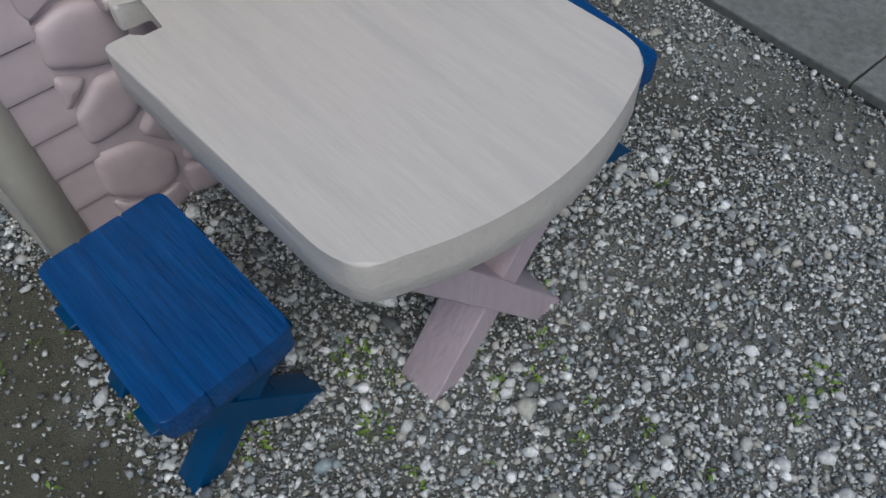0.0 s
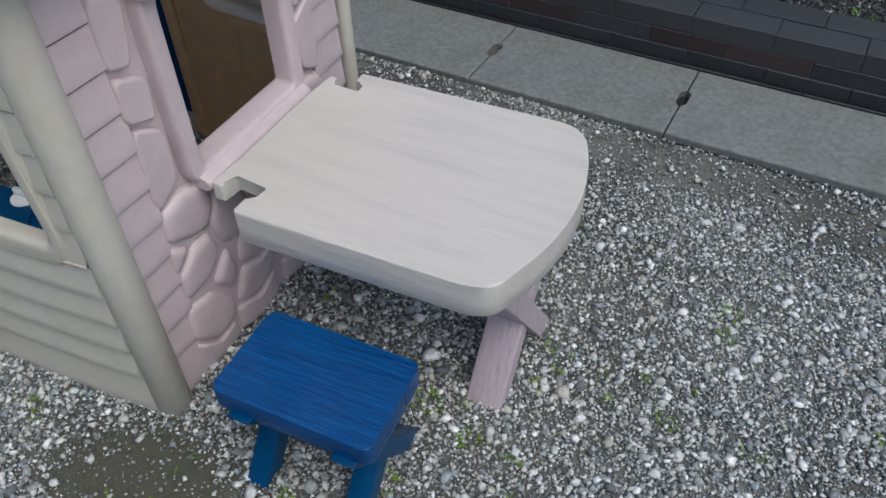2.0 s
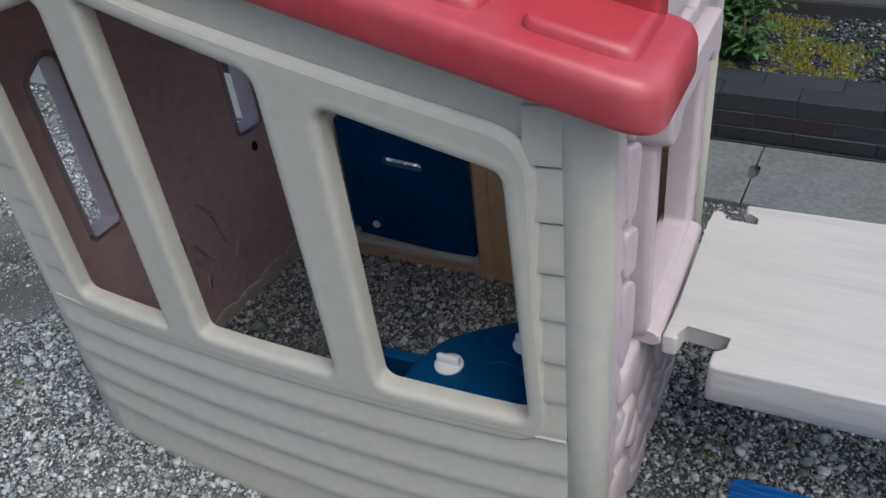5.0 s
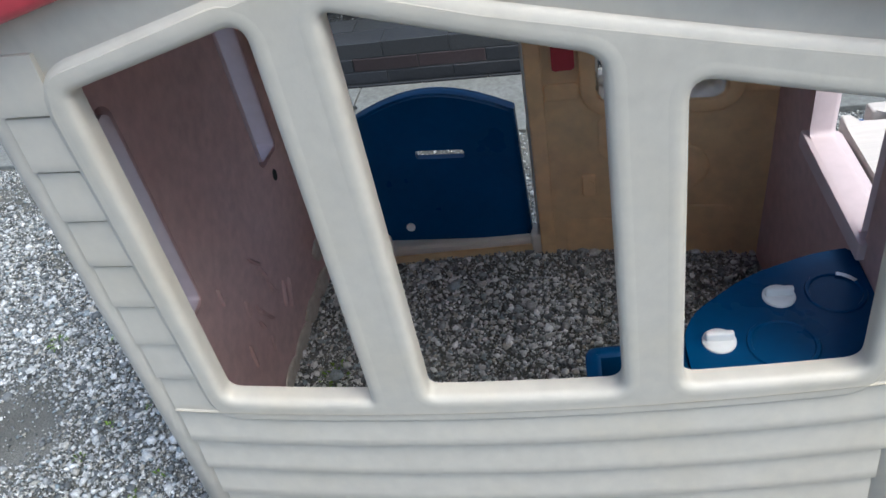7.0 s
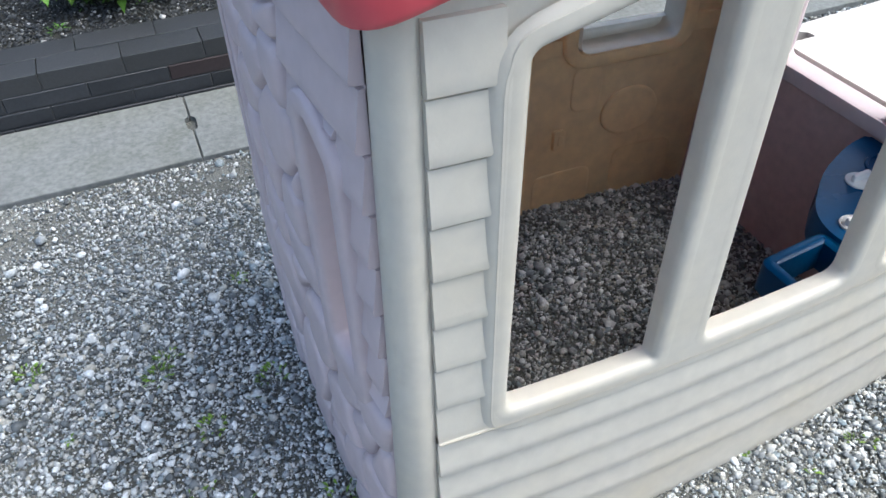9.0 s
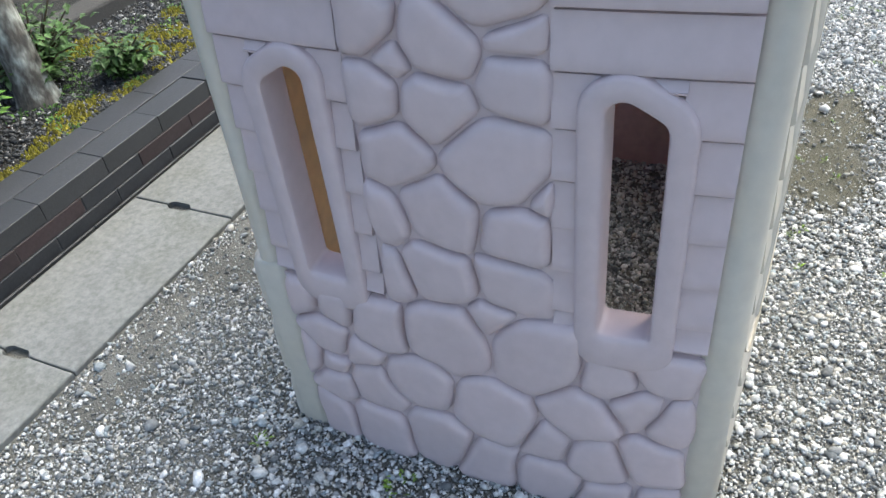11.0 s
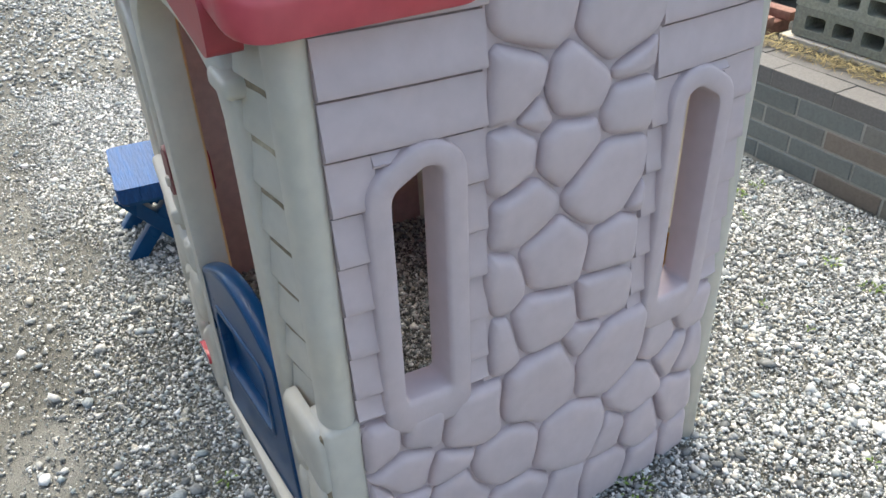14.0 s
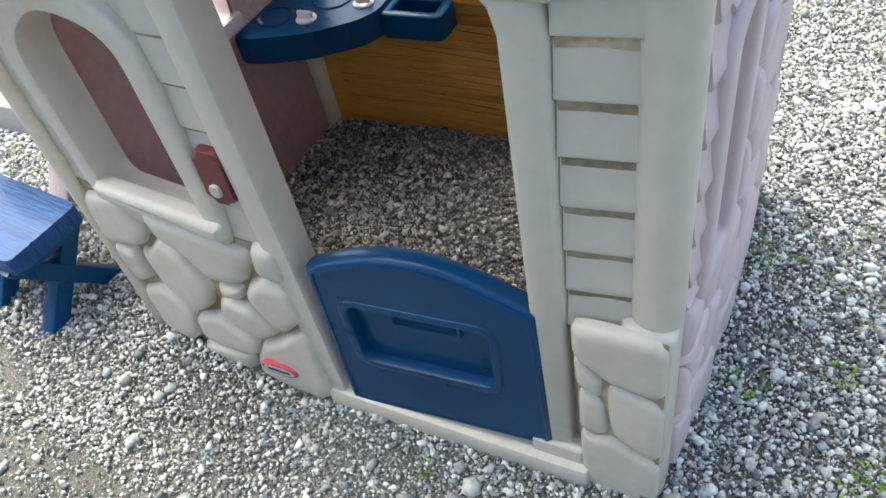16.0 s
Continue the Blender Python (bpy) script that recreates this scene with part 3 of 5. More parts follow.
north_outline = [(north_ends[0], 0.0), (north_ends[1], 0.0), (north_ends[1], roof_under(north_ends[1])), (RIDGE, roof_under(RIDGE)), (north_ends[0], roof_under(north_ends[0]))]
north_wall = wall_part("door_wall", north_outline, [inset(DOORWAY, -0.008), inset(north_window, -0.012)], on_north, CREAM, OCHRE, "cream plastic wall moulded as boards and stones", "inner lining with light through the plastic painted in as ochre")
part("window_frame", rim(north_window, 0.050, 0.016, 0.056, on_north), CREAM, north_wall)
part("window_sill", puff(rounded([(0.598, 0.440), (0.905, 0.436), (0.905, 0.472), (0.598, 0.478)], 0.012, 4), on_north, 0.0, 0.030, 0.012), CREAM, north_wall)
part("door_frame", rim(DOORWAY, 0.050, 0.016, 0.044, on_north), CREAM, north_wall)
for x0, x1 in ((0.036, 0.110), (0.480, 0.546)):
    part("capital", box(x0, x1, 0.805, 0.843, 0.902, 0.930, 0.009, 3), CREAM, north_wall)
part("threshold", box(0.02, 0.53, 0.800, 0.858, 0.0, 0.066, 0.010, 2), CREAM, north_wall)
left_stones = [[(0.978, 0.392), (0.854, 0.434), (0.808, 0.357), (0.855, 0.305), (0.965, 0.275), (0.980, 0.285)],
               [(0.791, 0.378), (0.800, 0.425), (0.639, 0.425), (0.563, 0.400), (0.608, 0.315), (0.689, 0.290), (0.739, 0.347)],
               [(0.883, 0.285), (0.850, 0.300), (0.800, 0.350), (0.756, 0.340), (0.707, 0.265), (0.735, 0.195), (0.802, 0.144), (0.866, 0.197)],
               [(0.978, 0.268), (0.894, 0.288), (0.885, 0.200), (0.976, 0.140)],
               [(0.978, 0.130), (0.878, 0.190), (0.812, 0.139), (0.845, 0.040), (0.888, 0.0), (0.978, 0.0)],
               [(0.690, 0.288), (0.622, 0.302), (0.633, 0.262), (0.697, 0.248)],
               [(0.564, 0.433), (0.508, 0.438), (0.510, 0.350), (0.573, 0.357)],
               [(0.600, 0.330), (0.565, 0.352), (0.514, 0.342), (0.514, 0.260), (0.572, 0.192), (0.617, 0.245), (0.624, 0.290)],
               [(0.705, 0.240), (0.625, 0.250), (0.585, 0.185), (0.649, 0.138), (0.730, 0.180)],
               [(0.836, 0.108), (0.795, 0.145), (0.728, 0.184), (0.658, 0.128), (0.672, 0.078), (0.842, 0.041)],
               [(0.652, 0.132), (0.585, 0.178), (0.514, 0.245), (0.514, 0.004), (0.700, 0.004), (0.690, 0.070)],
               [(0.700, 0.066), (0.838, 0.034), (0.870, 0.0), (0.708, 0.0)]]
part("stone_bed", sheet([(0.512, 0.0), (0.998, 0.0), (0.998, 0.436), (0.512, 0.436)], [], on_north, -0.005, 0.006), GROOVE, north_wall, "brown dirt in the joints")
for poly in left_stones:
    part("stone", cobble(chaikin(worn(chaikin(inset([(0.508 + (u - 0.508) * 1.055, z * 1.02 + 0.004) for u, z in poly], 0.0012), 2), 0.005), 1), on_north, 0.025), CREAM, north_wall)
right_stones = [[(0.044, 0.446), (0.044, 0.378), (0.000, 0.328), (-0.090, 0.303), (-0.090, 0.446)],
                [(0.041, 0.370), (0.041, 0.302), (0.004, 0.274), (-0.002, 0.322)],
                [(0.039, 0.294), (0.037, 0.186), (0.012, 0.169), (-0.012, 0.186), (-0.002, 0.268)],
                [(-0.008, 0.320), (-0.004, 0.270), (-0.015, 0.190), (-0.090, 0.137), (-0.090, 0.297)],
                [(0.036, 0.179), (0.012, 0.162), (-0.014, 0.180), (-0.090, 0.130), (-0.090, 0.0), (0.036, 0.0)]]
for poly in right_stones:
    part("stone", cobble(chaikin(worn(chaikin(inset(poly[::-1], 0.0014), 2), 0.003), 1), lambda u, z, d: (u, 0.832 + d, z), 0.014), CREAM, north_wall)
part("stone_bed", box(-0.086, 0.038, 0.822, 0.8335, 0.0, 0.436, 0.003, 1), GROOVE, north_wall, "brown dirt in the joints", smooth=False)
part("stone_bed", sheet([(-0.042, 0.446), (0.048, 0.446), (0.048, 0.93), (-0.042, 0.93)], [], on_north, -0.005, 0.0022), GROOVE, north_wall, "brown dirt under the lap boards")
part("corner_block", box(-0.094, -0.020, 0.772, 0.831, 0.0, 0.446, 0.012, 3), CREAM, north_wall)
for k in range(8):
    z0 = level(k)
    part("lap_board", plank(-0.045, 0.050, z0, min(z0 + 0.0742, roof_under(-0.02)), on_north, 0.0095, 2, 0.0, 0.005), CREAM, north_wall)
    z0 = 0.4335 + 0.0742 * k
    if k < 6:
        part("lap_board", plank(0.530, 0.598, z0, z0 + 0.0742, on_north, 0.006, 2, 0.0, 0.005), CREAM, north_wall)
        part("lap_board", plank(0.932, 1.002, z0 - 0.02, z0 + 0.0542, on_north, 0.006, 2, 0.0, 0.005), CREAM, north_wall)
part("doorbell", prism(rounded([(0.540, 0.536), (0.588, 0.536), (0.582, 0.635), (0.534, 0.635)], 0.014), 0.824, 0.852, 0.008, 3, "y"), BELL, north_wall, "small dark red doorbell box")
part("button", prism(rounded([(0.554, 0.554), (0.572, 0.554), (0.572, 0.575), (0.554, 0.575)], 0.006), 0.8515, 0.858, 0.002, 2, "y"), CREAM, north_wall)
part("doorbell_back", prism(rounded([(0.551, 0.524), (0.597, 0.524), (0.597, 0.604), (0.551, 0.604)], 0.006), 0.770, 0.794, 0.003, 2, "y"), RED_DARK, north_wall, "dark red back of the doorbell")



def inside_north(u, z, d):
    return on_north(u, z, -0.0422 - d)


def inside_west(u, z, d):
    return on_west(u, z, -0.0422 - d)


part("inner_window_frame", rim(inset(north_window, -0.005), 0.034, 0.012, 0.0, inside_north), OCHRE, north_wall)
part("inner_jamb", puff(rounded([(0.030, 0.0), (0.076, 0.0), (0.076, 0.414), (0.090, 0.418), (0.090, 0.95), (0.030, 0.95)], 0.004, 2), inside_north, 0.0, 0.008, 0.004), OCHRE, north_wall)
part("inner_jamb", puff(quad(0.494, 0.530, 0.0, 0.95, 0.004), inside_north, 0.0, 0.008, 0.004), OCHRE, north_wall)
for u0, u1 in ((-0.080, -0.046), (-0.044, -0.009), (-0.007, 0.027)):
    part("inner_panel", puff(quad(u0, u1, 0.086, 0.432, 0.003), inside_north, 0.0, 0.003, 0.003), OCHRE, north_wall)
part("inner_rail", puff(quad(-0.080, 0.027, 0.436, 0.472, 0.004), inside_north, 0.0, 0.008, 0.004), OCHRE, north_wall)
part("inner_panel", puff(quad(-0.080, 0.027, 0.478, 0.90, 0.004), inside_north, 0.0, 0.003, 0.003), OCHRE, north_wall)
part("inner_base", puff(quad(-0.084, 0.027, 0.0, 0.082, 0.003), inside_north, 0.0, 0.004, 0.003), SOILED, north_wall, "soiled grey base strip")
part("inner_panel", puff(quad(0.531, 0.603, 0.447, 0.486, 0.003), inside_north, 0.0, 0.006, 0.003), OCHRE, north_wall)
part("inner_panel", puff(quad(0.921, 0.996, 0.447, 0.492, 0.003), inside_north, 0.0, 0.006, 0.003), OCHRE, north_wall)
part("inner_switch", puff(quad(0.600, 0.632, 0.192, 0.250, 0.003), inside_north, 0.0, 0.008, 0.003), OCHRE, north_wall)
part("switch_toggle", puff(quad(0.611, 0.627, 0.206, 0.236, 0.003), inside_north, 0.0045, 0.005, 0.003), OCHRE, north_wall)
disc = [(0.800 + 0.075 * math.cos(a), 0.262 + 0.066 * math.sin(a)) for a in [2 * math.pi * k / 26 for k in range(26)]]
part("inner_disc", puff(disc, inside_north, 0.0, 0.006, 0.010), OCHRE, north_wall)
for u0, u1, z0, z1 in ((0.555, 0.715, 0.012, 0.122), (0.775, 0.935, 0.012, 0.156), (0.640, 0.718, 0.286, 0.405)):
    part("inner_panel", puff(quad(u0, u1, z0, z1, 0.03, 5), inside_north, 0.0, 0.003, 0.007), OCHRE, north_wall)
part("door_step", box(0.030, 0.122, 0.788, 0.842, 0.0, 0.104, 0.008, 3), CREAM, north_wall)
part("door_step", box(0.470, 0.53, 0.790, 0.842, 0.0, 0.078, 0.008, 3), CREAM, north_wall)
# no opening here: a raised black disc paints in the hole's dark
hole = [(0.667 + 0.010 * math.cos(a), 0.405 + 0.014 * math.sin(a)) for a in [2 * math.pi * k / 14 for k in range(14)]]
part("bolt_hole", puff(hole, inside_west, -0.001, 0.002, 0.002), NEAR_BLACK, west_wall, "black disc painting in the dark of a bolt hole")
for u, z, w, tilt in ((0.452, 0.345, 0.030, -0.9), (0.470, 0.300, 0.022, -1.3), (0.480, 0.250, 0.030, -1.3), (0.400, 0.262, 0.016, -1.2), (0.412, 0.240, 0.014, -1.2), (0.388, 0.228, 0.018, -1.2), (0.43, 0.21, 0.016, -1.0), (0.36, 0.30, 0.02, 1.4), (0.52, 0.19, 0.03, 1.1), (0.545, 0.17, 0.035, 1.1), (0.31, 0.22, 0.03, 1.5), (0.29, 0.40, 0.02, 1.5), (0.40, 0.16, 0.02, 1.3)):
    c, q = math.cos(tilt), math.sin(tilt)
    bump = [(u + c * w * math.cos(a) - q * 0.004 * math.sin(a), z + q * w * math.cos(a) + c * 0.004 * math.sin(a)) for a in [2 * math.pi * k / 12 for k in range(12)]]
    part("moulding_ridge", puff(bump, inside_west, 0.0, 0.006, 0.0025), MAUVE_IN, west_wall)
for u, z, w in ((0.70, 0.05, 0.05), (0.62, 0.045, 0.05), (0.52, 0.03, 0.06), (0.74, 0.13, 0.035), (0.42, 0.03, 0.05)):
    lump = [(u + w * math.cos(a) * (1 + 0.2 * math.sin(3 * a)), z + 0.03 * math.sin(a)) for a in [2 * math.pi * k / 14 for k in range(14)]]
    part("inner_stone", puff(lump, inside_west, 0.0, 0.006, 0.008), SOILED, west_wall, "soiled grey moulded stone")
badge = part("badge", prism([(0.625 + 0.042 * math.cos(a), 0.088 + 0.017 * math.sin(a)) for a in [2 * math.pi * k / 24 for k in range(24)]], 0.838, 0.8625, 0.001, 1, "y"), RED, north_wall, "small red oval maker's badge")
part("badge_face", prism([(0.625 + 0.036 * math.cos(a), 0.088 + 0.012 * math.sin(a)) for a in [2 * math.pi * k / 24 for k in range(24)]], 0.8626, 0.8632, 0.0, 1, "y"), CREAM, north_wall)
part("badge_bar", box(0.600, 0.650, 0.8633, 0.8637, 0.084, 0.092), BLUE, north_wall, smooth=False)

# ---- half door ----
def door_outline():
    top = [(0.445 - 0.37 * f, 0.405 + 0.072 * math.sin(math.pi * (f * 0.86 + 0.06))) for f in [k / 14 for k in range(15)]]
    return (top + [(0.066, 0.418), (0.060, 0.07), (0.457, 0.050)])[::-1]


def on_door(u, z, d):
    return (0.083 + (u - 0.060) * 0.99, 0.820 + 0.030 * (u - 0.060) + d, z + 0.002 + 0.03 * (0.457 - u))


door_panel = rounded([(0.150, 0.212), (0.388, 0.202), (0.392, 0.345), (0.144, 0.355)], 0.02, 4)
slot = rounded([(0.205, 0.308), (0.318, 0.302), (0.318, 0.325), (0.205, 0.331)], 0.007, 3)
door = part("half_door", sheet(inset(door_outline(), 0.004), [slot], on_door, -0.016, 0.0, 0.5), BLUE, playhouse, "blue plastic half door with arched top, closed")
part("door_frame", rim(door_panel, 0.016, 0.005, 0.002, on_door, 0.016), BLUE, door)
part("door_face", sheet(inset(door_outline(), 0.006), [inset(door_panel, -0.004)], on_door, 0.0005, 0.018, 0.5), BLUE, door)
part("door_edge", loft([[on_door(u, z, d) for u, z in inset(door_outline(), w)] for w, d in ((0.010, -0.018), (0.002, -0.014), (0.0, -0.006), (0.0, 0.008), (0.003, 0.015), (0.009, 0.0195), (0.014, 0.0195))]), BLUE, door)
# small white disc on the back of the door
part("hinge_pin", prism([(0.178 + 0.011 * math.cos(a), 0.124 + 0.011 * math.sin(a)) for a in [2 * math.pi * k / 14 for k in range(14)]], 0.799, 0.807, 0.002, 2, "y"), TAP, door, "small white disc on the back of the door")
part("slot_lip", rim(slot, 0.006, 0.004, 0.002, on_door), BLUE, door)

# ---- east wall with the serving window ----
east_open = rounded([(0.274, 0.458), (0.554, 0.458), (0.554, 0.795), (0.274, 0.795)], (0.014, 0.014, 0.05, 0.05), 6)
east_ends = (0.080, 0.757)
east_outline = [(0.066, 0.0), (0.766, 0.0), (0.766, EAVE_E + 0.02), (0.66, EAVE_E + 0.02), (0.66, 1.20), (0.17, 1.20), (0.17, EAVE_E + 0.02), (0.066, EAVE_E + 0.02)]
east_wall = wall_part("serving_wall", east_outline, [inset(east_open, -0.012)], on_east, MAUVE, MAUVE_IN, "mauve plastic wall with serving window and moulded stones", "mauve inner lining with the indoor light painted in as brown", 0.006)
part("window_frame", rim(east_open, 0.036, 0.022, 0.024, on_east), MAUVE, east_wall)


def east_flat(u0, z0):
    return lambda u, z, d: (on_east(u0, z0, d)[0], u, z)


part("window_sill", prism(rounded([(0.990, 0.424), (1.058, 0.424), (1.066, 0.430), (1.066, 0.440), (1.060, 0.446), (1.042, 0.452), (1.018, 0.457), (0.990, 0.458)], 0.004, 2), 0.252, 0.576, 0.008, 3, "y"), MAUVE, east_wall)
lintel = rounded([(0.236, 0.778), (0.290, 0.778), (0.300, 0.803), (0.514, 0.803), (0.526, 0.778), (0.582, 0.778), (0.582, 0.860), (0.236, 0.860)], (0.016, 0.012, 0.014, 0.014, 0.012, 0.016, 0.045, 0.045), 5)
part("lintel", puff(lintel, east_flat(0.435, 0.8), -0.002, 0.042, 0.006), MAUVE, east_wall)
for u0, u1 in ((0.258, 0.370), (0.378, 0.440), (0.448, 0.566)):
    part("moulding", puff(quad(u0, u1, 0.864, 0.898, 0.010), east_flat(0.435, 0.9), -0.002, 0.022, 0.007), MAUVE, east_wall)
for u0, u1, z0, z1 in ((0.170, 0.304, 0.912, 0.985), (0.310, 0.494, 0.906, 0.985), (0.500, 0.646, 0.912, 0.985), (0.170, 0.236, 0.992, 1.06), (0.574, 0.646, 0.992, 1.06), (0.244, 0.566, 0.992, 1.06)):
    part("stone", puff(quad(u0, u1, z0, z1, 0.014), east_flat(0.435, 0.9), -0.002, 0.014, 0.008), MAUVE, east_wall)
for k in range(12):
    z0 = 0.0 if k == 0 else level(k - 5)
    z1 = min(level(k - 4), EAVE_E + 0.02)
    wide = 0.004 * (k % 2)
    part("lap_board", plank(east_ends[0], 0.164 + wide, z0, z1, on_east, 0.0066, 3, 0.0, 0.0030), MAUVE, east_wall)
    part("lap_board", plank(0.656 - wide, east_ends[1], z0, z1, on_east, 0.0066, 2, 0.0, 0.0030), MAUVE, east_wall)


def mirror(poly):
    return [(0.828 - u, z) for u, z in reversed(poly)]


quoins = [[(0.166, 0.824), (0.226, 0.800), (0.252, 0.838), (0.252, 0.905), (0.166, 0.905)],
          [(0.160, 0.702), (0.210, 0.690), (0.230, 0.795), (0.167, 0.816)],
          [(0.161, 0.608), (0.222, 0.588), (0.229, 0.664), (0.165, 0.690)],
          [(0.159, 0.430), (0.225, 0.462), (0.230, 0.566), (0.164, 0.602)]]
rubble = [[(0.157, 0.364), (0.206, 0.342), (0.254, 0.326), (0.286, 0.366), (0.274, 0.428), (0.214, 0.440), (0.165, 0.424)],
          [(0.156, 0.285), (0.200, 0.330), (0.154, 0.356)],
          [(0.158, 0.214), (0.228, 0.215), (0.268, 0.258), (0.253, 0.314), (0.207, 0.324), (0.160, 0.280)],
          [(0.224, 0.190), (0.278, 0.140), (0.300, 0.183), (0.282, 0.252)],
          [(0.258, 0.326), (0.276, 0.263), (0.309, 0.242), (0.366, 0.290), (0.354, 0.400), (0.292, 0.400)],
          [(0.142, 0.112), (0.199, 0.060), (0.264, 0.064), (0.272, 0.124), (0.219, 0.182), (0.154, 0.200)],
          [(0.306, 0.184), (0.359, 0.152), (0.402, 0.200), (0.402, 0.262), (0.370, 0.284), (0.316, 0.230)],
          [(0.276, 0.090), (0.334, 0.066), (0.404, 0.090), (0.404, 0.160), (0.360, 0.146), (0.308, 0.172)],
          [(0.156, 0.0), (0.264, 0.0), (0.260, 0.058), (0.198, 0.054), (0.146, 0.100)],
          [(0.270, 0.0), (0.404, 0.0), (0.404, 0.083), (0.334, 0.060), (0.272, 0.084)],
          [(0.372, 0.296), (0.404, 0.272), (0.404, 0.410), (0.362, 0.410)]]
part("stone_bed", sheet([(0.158, 0.0), (0.670, 0.0), (0.670, 0.43), (0.158, 0.43)], [], on_east, -0.005, 0.0025), MAUVE, east_wall)
for poly in rubble:
    for shape in (poly, mirror(poly)):
        part("stone", cobble(chaikin(worn(chaikin(inset(shape, 0.0002), 2), 0.006), 1), on_east, 0.0135), MAUVE, east_wall)
for poly in quoins:
    for shape in (poly, mirror(poly)):
        part("stone", puff(chaikin(inset(shape, 0.0006)), on_east, -0.004, 0.012, 0.006), MAUVE, east_wall)

# ---- roof ----
def roof_side(points, flip):
    """One slope of the roof from its outline (distance from the eave, y)."""
    def lift(p, h):
        x = (-0.126 + p[0]) if not flip else (1.098 - p[0])
        return (x, p[1], (EAVE_E + PITCH_E * p[0] if flip else EAVE + PITCH * p[0]) + h)
    lo, hi = 0.0, 0.058
    rows = ((0.018, lo), (0.008, lo), (0.002, lo + 0.004), (0.0, lo + 0.010), (0.0, hi - 0.020), (0.0015, hi - 0.011), (0.006, hi - 0.004), (0.012, hi - 0.001), (0.018, hi), (0.0195, hi))
    bm = loft([[lift(p, h) for p in inset(points, w)] for w, h in rows], True)
    bm.faces.new([v for v in bm.verts][:len(points)])
    return bm, lift


west_shape = rounded([(0.0, -0.004), (0.446, -0.004), (0.446, 0.864), (0.0, 0.864), (0.0, 0.574), (0.10, 0.574), (0.10, 0.289), (0.0, 0.289)], (0.05, 0.03, 0.03, 0.05, 0.035, 0.012, 0.012, 0.035), 6)
bm, lift_w = roof_side(west_shape, False)
roof_w = part("roof_panel", bm, RED, playhouse, "glossy red plastic roof slope")
east_shape = rounded([(0.0, -0.008), (0.0, 0.190), (0.16, 0.190), (0.16, 0.660), (0.0, 0.660), (0.0, 0.870), (0.778, 0.870), (0.778, -0.008)], (0.05, 0.035, 0.012, 0.012, 0.035, 0.05, 0.03, 0.03), 6)
bm, lift_e = roof_side(east_shape, True)
roof_e = part("roof_panel", bm, RED, playhouse, "glossy red plastic roof slope")
for lift, owner, rows in ((lift_w, roof_w, ((0.03, 0.03, 0.14), (0.03, 0.15, 0.27), (0.03, 0.60, 0.72), (0.03, 0.74, 0.838), (0.18, 0.03, 0.2), (0.18, 0.22, 0.42), (0.18, 0.44, 0.62), (0.18, 0.64, 0.84), (0.31, 0.03, 0.3), (0.31, 0.32, 0.6), (0.31, 0.62, 0.84))),
                          (lift_e, roof_e, ((0.035, 0.03, 0.165), (0.20, 0.03, 0.2), (0.20, 0.22, 0.42), (0.20, 0.44, 0.62), (0.20, 0.64, 0.84), (0.38, 0.03, 0.3), (0.38, 0.32, 0.84)))):
    for p0, y0, y1 in rows:
        sh = rounded([(p0, y0), (p0 + 0.12, y0), (p0 + 0.12, y1), (p0, y1)], 0.02, 4)
        part("shingle", loft([[lift(p, h) for p in inset(sh, w)] for w, h in ((0, 0.055), (0.001, 0.064), (0.006, 0.070), (0.012, 0.071))], True), RED, owner)
for x0, x1 in ((-0.034, RIDGE), (RIDGE, 1.02)):
    run = [x0 + (x1 - x0) * k / 4 for k in range(5)]
    rail = [(x, roof_under(x) - 0.050) for x in run] + [(x, roof_under(x) + 0.022) for x in reversed(run)]
    # the rail's shade is put into its colour as a darker red
    part("gable_rail", prism(rounded(rail, [0.02 if abs(p[0] - RIDGE) > 0.2 and k in (0, 4, 5, 9) else 0.0005 for k, p in enumerate(rail)], 4), 0.828, 0.869, 0.014, 4, "y"), RED_DARK, playhouse, "rounded red plastic gable rail")
part("dormer_cheek", box(0.900, 1.060, 0.132, 0.188, 0.96, 1.20, 0.012, 3), RED, playhouse)

# ---- play sink in the corner ----
counter = part("play_counter", prism(rounded([(0.718, 0.036), (1.000, 0.036), (1.000, 0.296), (0.940, 0.288), (0.830, 0.246), (0.738, 0.172), (0.716, 0.125)], (0.015, 0.01, 0.01, 0.03, 0.05, 0.03, 0.02), 5), 0.350, 0.415, 0.014, 3), BLUE, playhouse, "blue plastic play kitchen counter")
def knob_at(x, y):
    z = 0.4155
    k = part("knob", loft([[(x + r * math.cos(a), y + r * math.sin(a), z + h) for a in [2 * math.pi * i / 20 for i in range(20)]] for r, h in ((0.024, 0), (0.024, 0.003), (0.021, 0.0055), (0.012, 0.006))], True), TAP, counter, "white plastic tap knob")
    part("knob_grip", prism(rounded([(x - 0.020, y - 0.005), (x + 0.020, y - 0.005), (x + 0.020, y + 0.005), (x - 0.020, y + 0.005)], 0.004, 3), z + 0.005, z + 0.020, 0.003, 2), TAP, k)
knob_at(0.764, 0.110)
knob_at(0.866, 0.194)
def ring_at(x, y, r, w, mat, name):
    loops = []
    for rr, h in ((r + w, 0), (r + w * 0.6, 0.003), (r - w * 0.6, 0.003), (r - w, 0)):
        loops.append([(x + rr * math.cos(a), y + rr * math.sin(a), 0.4152 + h) for a in [2 * math.pi * i / 28 for i in range(28)]])
    part(name, loft(loops), mat, counter)
ring_at(0.850, 0.100, 0.046, 0.004, BLUE, "basin_ring")
ring_at(0.948, 0.198, 0.040, 0.004, BLUE, "basin_ring")
